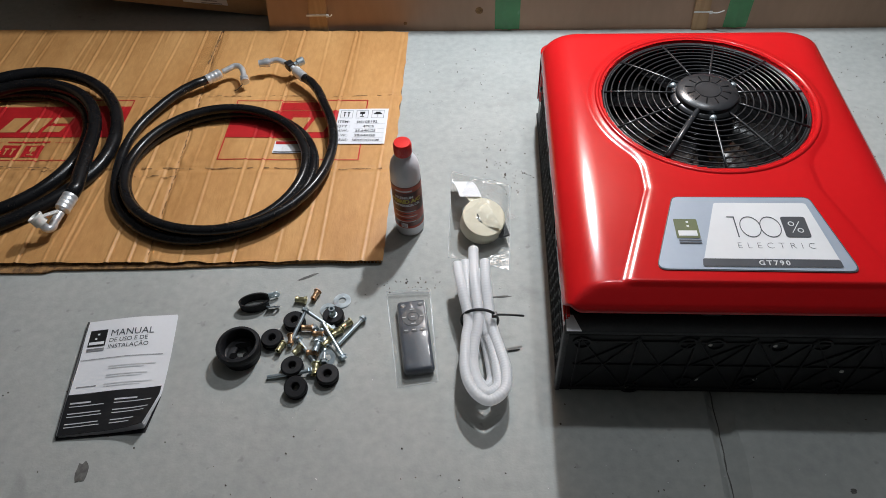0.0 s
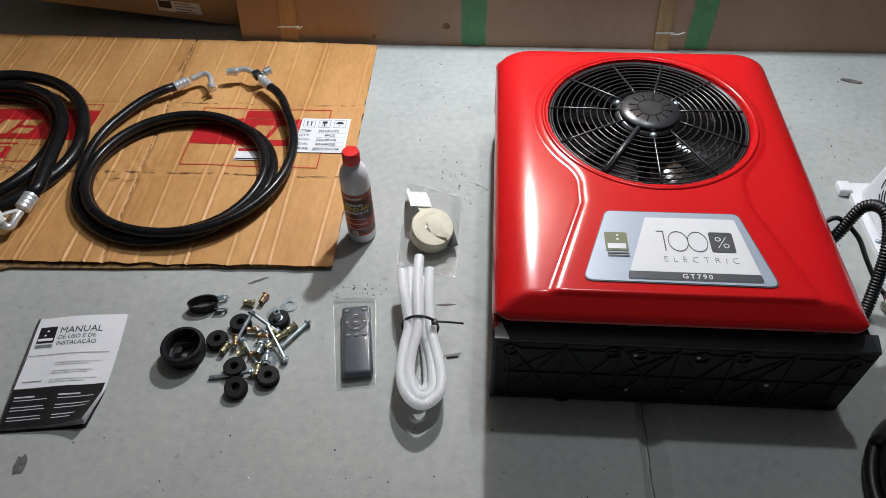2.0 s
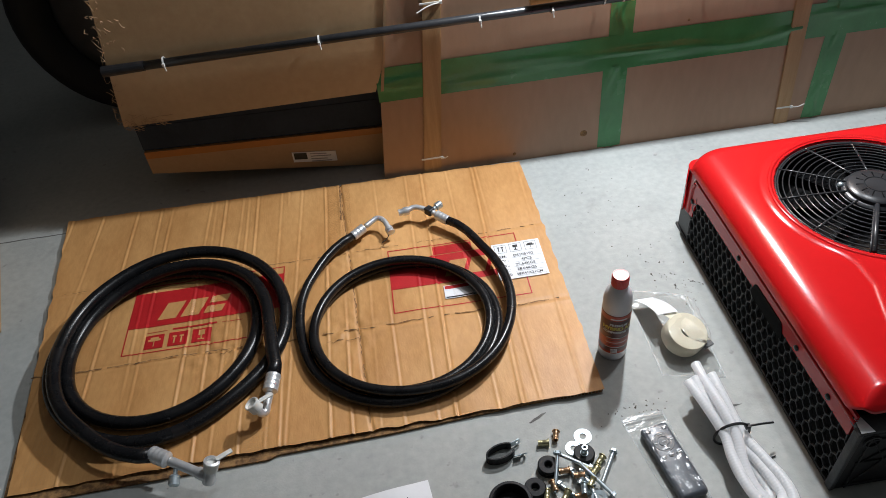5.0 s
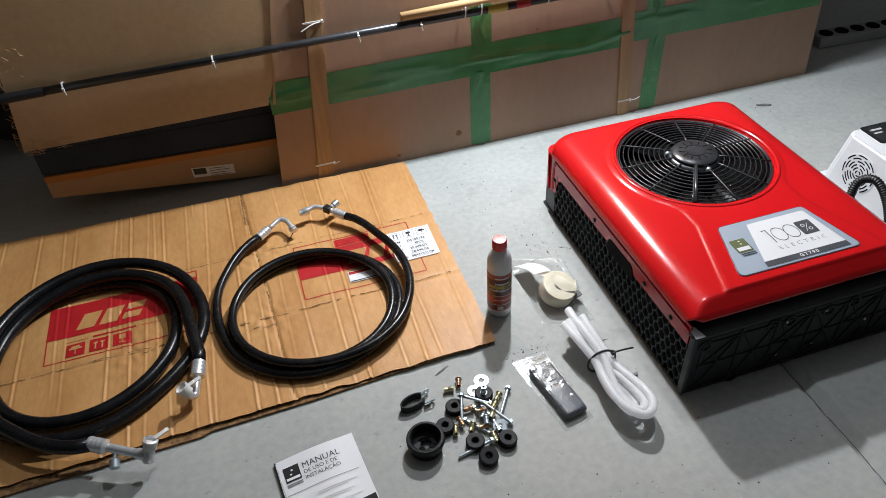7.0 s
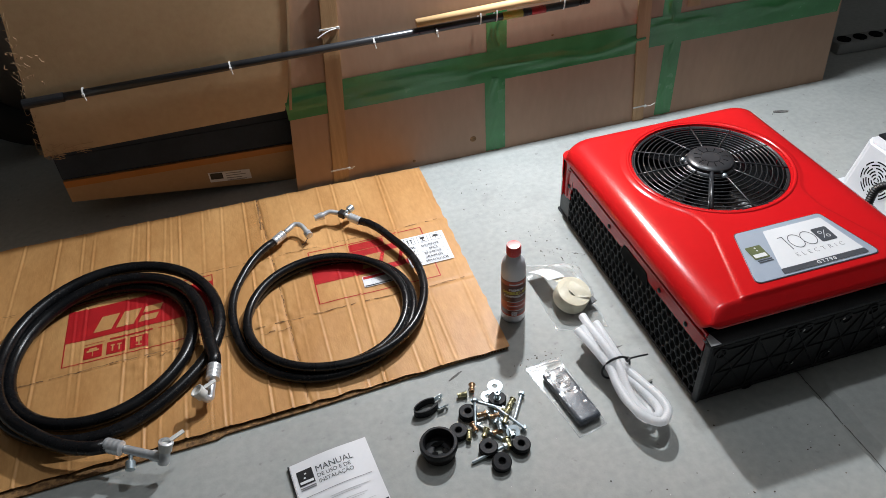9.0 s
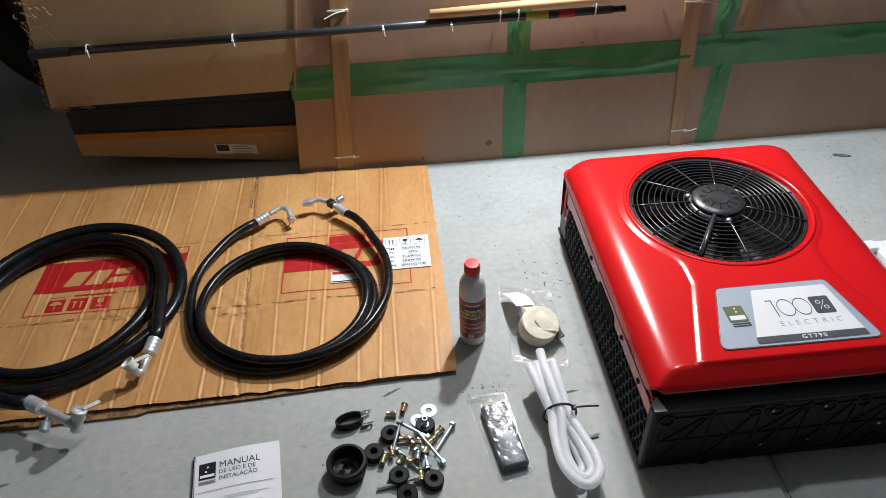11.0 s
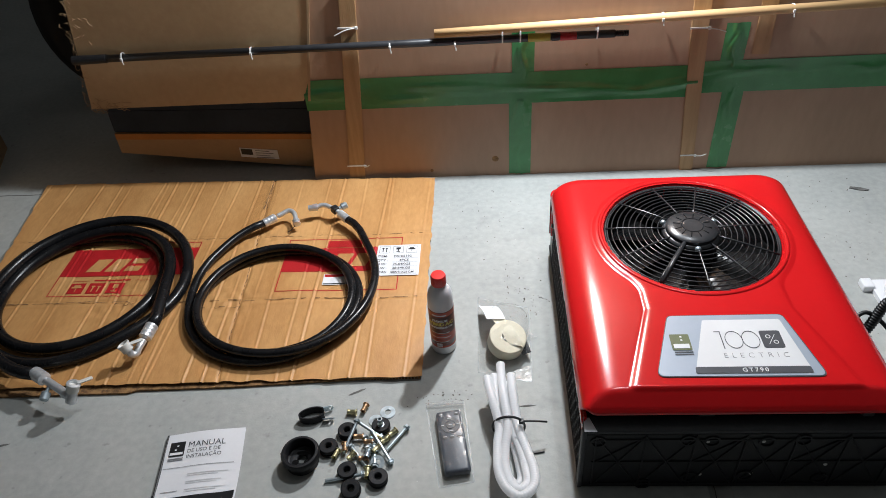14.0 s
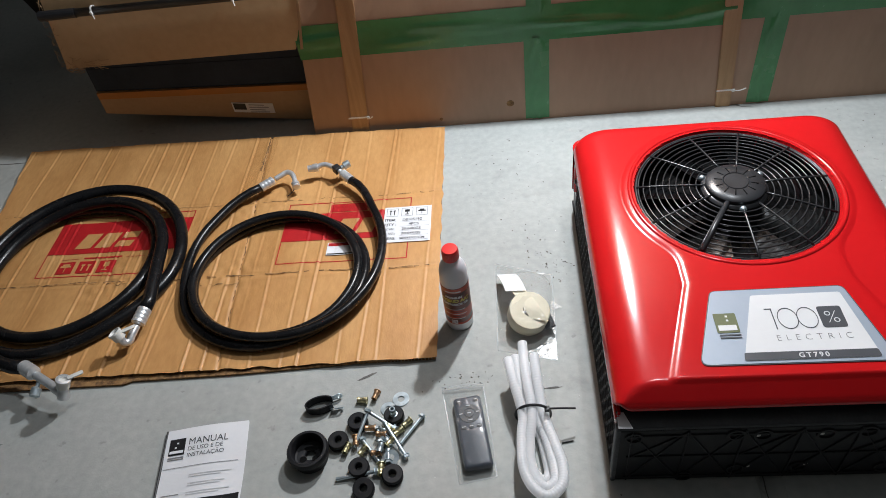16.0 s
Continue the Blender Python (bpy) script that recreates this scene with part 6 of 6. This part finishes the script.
def p_clamp():
    t = thing("hose_clamp", "black rubber lined P-shaped hose clamp with steel ends", "clamp", (-0.130, -0.013, 0), 14)
    t.scale = (0.78, 0.80, 0.9)
    path = []
    for k in range(26):
        a = radians(30 + 300 * k / 25)
        path.append((0.030 * math.cos(a) * (1.0 if math.cos(a) < 0 else 0.9), 0.0135 * math.sin(a)))
    bm = bmesh.new()
    for r0, r1, z0, z1 in ((0, 0.0028, 0.001, 0.019),):
        rows = []
        for i, (x, y) in enumerate(path):
            nx, ny = x / 0.03, y / 0.0135
            l = math.hypot(nx, ny) or 1
            nx, ny = nx / l, ny / l
            rows.append([bm.verts.new(p) for p in ((x, y, z0), (x + nx * r1, y + ny * r1, z0), (x + nx * r1, y + ny * r1, z1), (x, y, z1))])
        for a, b in zip(rows, rows[1:]):
            for k in range(4):
                bm.faces.new((a[k], a[(k + 1) % 4], b[(k + 1) % 4], b[k]))
        bm.faces.new(rows[0])
        bm.faces.new(rows[-1][::-1])
    part("rubber_band", bm, GROMMET, t)
    for y, tilt in ((0.010, 6), (-0.009, -8)):
        bm = bmesh.new()
        box(bm, (0.022, -0.0009, 0.003), (0.036, 0.0009, 0.017), 0.0006)
        lathe(bm, [(0.0035, -0.0012), (0.0075, -0.0012), (0.0075, 0.0012), (0.0035, 0.0012)], 18, aim((0.041, 0, 0.0095), (0, 1, 0)), closed=True)
        e = part("steel_end", bm, ZINC, t, "shiny steel end with a hole")
        e.matrix_basis = pose(0, y * 0.7, 0, 35 if y < 0 else 0, 0, tilt)


p_clamp()


# ---- manual ----
def manual():
    m = thing("manual_booklet", "white printed manual booklet with a black lower band and curled corner", "booklet", (-0.3060, -0.139, 0), 7.0)
    m.scale = (0.955, 0.965, 1)
    w, h = 0.144, 0.198

    def curl(x, y):
        u, v = x / w + 0.5, y / h + 0.5
        z = 0.0050 + 0.0045 * math.sin(math.pi * u) * 0.6 + 0.0018 * noise.noise((u * 2.5, v * 2.5, 7))
        c = max(0.0, (u - 0.60) + (0.24 - v) * 0.9)
        return z + 0.045 * c * c

    def page(name, mat, lift, x0, y0, x1, y1, parent, label="", nx=22, ny=28, shrink=0.0):
        bm = bmesh.new()
        rows = []
        for j in range(ny + 1):
            row = []
            for i in range(nx + 1):
                x, y = x0 + (x1 - x0) * i / nx, y0 + (y1 - y0) * j / ny
                u, v = x / w + 0.5, y / h + 0.5
                px = x - 0.020 * max(0.0, (0.26 - v)) * max(0, u - 0.4) * 4
                row.append(bm.verts.new((px, y, max(0.0006, curl(x, y) * (1 - shrink) + lift))))
            rows.append(row)
        for a, b in zip(rows, rows[1:]):
            for i in range(nx):
                bm.faces.new((a[i], a[i + 1], b[i + 1], b[i]))
        return part(name, bm, mat, parent, label, smooth=True)

    back = page("back_cover", INK, -0.004, -w / 2 - 0.002, -h / 2 - 0.004, w / 2 - 0.004, h / 2 - 0.004, m, "black back cover", shrink=0.85)
    for k in range(5):
        page("page", PAPER, -0.0028 + 0.0004 * k, -w / 2, -h / 2, w / 2 - 0.0012 * (4 - k), h / 2 - 0.001, m, shrink=0.55 - 0.1 * k)
    cover = page("front_cover", PAPER, 0.0004, -w / 2, -h / 2, w / 2, h / 2, m, "white front cover")
    page("cover_band", INK, 0.0009, -w / 2, -h / 2, w / 2 - 0.002, -h / 2 + 0.066, cover, "black printed band")
    part("spine", sweep(bmesh.new(), [(-w / 2, -h / 2, 0.0038), (-w / 2 - 0.0005, 0, 0.0044), (-w / 2, h / 2, 0.0042)], 0.0024, 8), INK, m, "black folded spine")

    def put(name, words, size, mat, x, y, spacing=1.0, bold=0.0, label=""):
        ob = writing(name, words, size, mat, cover, Matrix(), label, "LEFT", spacing, 0.0, bold)
        for v in ob.data.vertices:
            px, py = v.co.x + x, v.co.y + y
            v.co = (px, py, curl(px, py) + 0.0010)

    put("title_text", "MANUAL", 0.0170, SLATE, -0.0300, 0.0665, 1.0, 0.0, "bold dark title")
    put("title_text", "DE USO E DE", 0.0106, SLATE, -0.0300, 0.0555, 1.0, 0.0)
    put("title_text", "INSTALAÇÃO", 0.0106, SLATE, -0.0300, 0.0440, 1.0, 0.0)

    def strip(name, x, y, lx, ly, mat, lift=0.0013):
        bm = bmesh.new()
        n = 8
        a = [bm.verts.new((x + lx * k / n, y, curl(x + lx * k / n, y) + lift)) for k in range(n + 1)]
        b = [bm.verts.new((x + lx * k / n, y + ly, curl(x + lx * k / n, y + ly) + lift)) for k in range(n + 1)]
        for k in range(n):
            bm.faces.new((a[k], a[k + 1], b[k + 1], b[k]))
        part(name, bm, mat, cover)

    strip("logo_tile", -0.063, 0.050, 0.028, 0.030, INK)
    strip("logo_bar", -0.061, 0.053, 0.024, 0.005, PAPER, 0.0017)
    strip("logo_dot", -0.050, 0.070, 0.0035, 0.003, PAPER, 0.0017)
    strip("logo_dot", -0.053, 0.062, 0.0035, 0.003, PAPER, 0.0017)
    strip("logo_line", -0.063, 0.0445, 0.028, 0.002, INK_GREY)
    strip("logo_line", -0.063, 0.041, 0.028, 0.002, INK_GREY)
    strip("rule", -0.068, 0.026, 0.128, 0.0009, INK_GREY)
    for k in range(3):
        strip("print_bar", -0.020, 0.010 - k * 0.0155, 0.072 - 0.01 * (k % 2), 0.0012, INK_PALE)
        strip("print_bar", -0.020, 0.006 - k * 0.0155, 0.055, 0.0012, INK_PALE)
    # plain book symbol
    strip("book_symbol", -0.062, -0.034, 0.014, 0.0012, INK_GREY)
    strip("book_symbol", -0.046, -0.034, 0.014, 0.0012, INK_GREY)
    strip("book_symbol", -0.062, -0.022, 0.030, 0.0012, INK_GREY)
    for k in range(3):
        for x, n in ((-0.064, 0.052), (0.003, 0.056)):
            strip("print_bar", x, -0.050 - k * 0.0165, n * (0.6 if k == 0 else 0.95), 0.0026 if k == 0 else 0.0016, KEY_MARK, 0.0018)
            strip("print_bar", x, -0.055 - k * 0.0165, n, 0.0014, KEY_MARK, 0.0018)


manual()


# ---- white evaporator unit, ducts and plug ----
def white_unit():
    w = thing("white_evaporator", "white plastic indoor air unit with a round vent and screwed flange", "air unit", (0.9690, -0.031, 0), 0)
    pts = [(0.012, 0.03), (0.03, 0.012), (0.40, 0.012), (0.40, 0.33), (0.03, 0.33), (0.012, 0.31)]
    bm = bmesh.new()
    lo = [bm.verts.new((x, y, 0.012)) for x, y in pts]
    hi = [bm.verts.new((x + 0.010, y * 0.94 + 0.0 + (0.02 if y < 0.05 else -0.004), 0.150)) for x, y in pts]
    bm.faces.new(hi)
    for k in range(len(pts)):
        bm.faces.new((lo[k], lo[(k + 1) % 6], hi[(k + 1) % 6], hi[k]))
    bm.faces.new(lo[::-1])
    bmesh.ops.bevel(bm, geom=[e for e in bm.edges], offset=0.005, segments=3, affect="EDGES")
    body = part("housing", bm, WHITE, w)
    fl = part("flange", outline(rounded(rect(0.000, 0.0, 0.40, 0.345), 0.012), 0.010, 0.0), WHITE, w, "white mounting flange")
    for y in (0.03, 0.075, 0.20):
        part("screw", lathe(bmesh.new(), [(0.0045, 0.010), (0.0045, 0.0115), (0.002, 0.0135), (0, 0.0135)], 12, Matrix.Translation((0.0085, y, 0))), ZINC, fl, "steel screw", smooth=True)
    part("foot_block", boxed((-0.014, 0.048, 0.0), (0.006, 0.066, 0.018), 0.003), WHITE, fl, "white moulded foot")
    part("foot_block", boxed((-0.018, 0.318, 0.0), (0.004, 0.345, 0.016), 0.003), WHITE, fl, "white moulded foot")
    # vent of arc slots: flat near-black arcs draw the shade inside them
    c = Vector((0.0165, 0.232, 0.082))
    vent = part("vent", lathe(bmesh.new(), [(0, 0.0006), (0.046, 0.0006), (0.047, 0)], 40, aim(c, (-1, 0, 0.07))), WHITE, w, "round slotted vent")
    rg = random.Random(2)
    for k in range(6):
        r = 0.006 + k * 0.0072
        n = 3 + k
        for j in range(n):
            a0 = 360 * j / n + k * 25
            a1 = a0 + 360 / n * 0.72
            bm = bmesh.new()
            m = aim(c, (-1, 0, 0.07))
            arc = [radians(a0 + (a1 - a0) * i / 8) for i in range(9)]
            p = [bm.verts.new(m @ Vector(((r - 0.0016) * math.cos(a), (r - 0.0016) * math.sin(a), 0.0011))) for a in arc]
            q = [bm.verts.new(m @ Vector(((r + 0.0016) * math.cos(a), (r + 0.0016) * math.sin(a), 0.0011))) for a in arc]
            for i in range(8):
                bm.faces.new((p[i], p[i + 1], q[i + 1], q[i]))
            part("slot", bm, SHADE_BLACK, vent)
    scr = part("display_frame", outline(rounded(rect(0.055, 0.235, 0.16, 0.305), 0.008), 0.0012, 0.1502), BLACK, w, "black framed display")
    plate("display", rounded(rect(0.062, 0.241, 0.153, 0.299), 0.005), SATIN, scr, 0.1516, 0.0004)
    bars("print_bar", [(0.068, 0.282, 0.03, 0.006), (0.068, 0.270, 0.022, 0.005)], KEY_MARK, scr, 0.1522)


white_unit()


def rib_duct(d, a):
    return 0.0088 + 0.0008 * math.sin(d * 2 * math.pi / 0.0048)


duct = thing("corrugated_conduit", "black corrugated cable conduit arching out of the red unit", "conduit")
part("sleeve", sweep(bmesh.new(), spline([(0.815, 0.075, 0.060), (0.850, 0.092, 0.105), (0.874, 0.105, 0.152), (0.890, 0.080, 0.168), (0.892, 0.040, 0.140), (0.878, -0.005, 0.090), (0.858, -0.042, 0.062), (0.838, -0.066, 0.052), (0.806, -0.080, 0.050)], 0.0012), rib_duct, 12), BLACK, duct, smooth=True)
cable = thing("plug_cable", "thin black cable with an ivory plastic connector", "cable")
part("cable", sweep(bmesh.new(), spline([(0.815, 0.095, 0.110), (0.845, 0.105, 0.128), (0.880, 0.090, 0.105), (0.910, 0.082, 0.060), (0.932, 0.062, 0.028), (0.941, 0.046, 0.022)], 0.006), 0.0038, 10), BLACK, cable, smooth=True)
for k in (-1, 0, 1):
    part("wire", sweep(bmesh.new(), [(0.941 + k * 0.002, 0.048, 0.021), (0.945 + k * 0.0035, 0.038, 0.016)], 0.0011, 6), (INK_RED, BLACK, WHITE)[k + 1], cable)
plug = part("connector", boxed((-0.0115, -0.022, 0.0), (0.0115, 0.0, 0.014), 0.0015), IVORY, cable, "ivory plastic connector")
plug.matrix_basis = pose(0.948, 0.040, 0.004, 0, 0, 18)
part("connector_step", boxed((-0.006, -0.027, 0.003), (0.0115, -0.022, 0.012), 0.001), IVORY, plug)
coil = thing("conduit_coil", "coil of black corrugated conduit bound with black tape", "conduit")
cc = (0.945, -0.285)
for k, (r, z) in enumerate(((0.120, 0.0125), (0.096, 0.0125), (0.108, 0.032))):
    part("conduit_loop", sweep(bmesh.new(), coil_line(cc, [(20, r, z), (140, r * 1.02, z), (260, r * 1.05, z), (380 - 3, r, z)], 1.08, 0.9), rib_duct, 10), BLACK, coil, smooth=True)
tp = coil_line(cc, [(125, 0.108, 0.022), (146, 0.110, 0.022)], 1.08, 3)
part("tape_wrap", sweep(bmesh.new(), tp, lambda d, a: 0.0225 + 0.0008 * math.sin(d * 400 + a * 3), 16), SATIN, coil, "black electrical tape wrap", smooth=True)
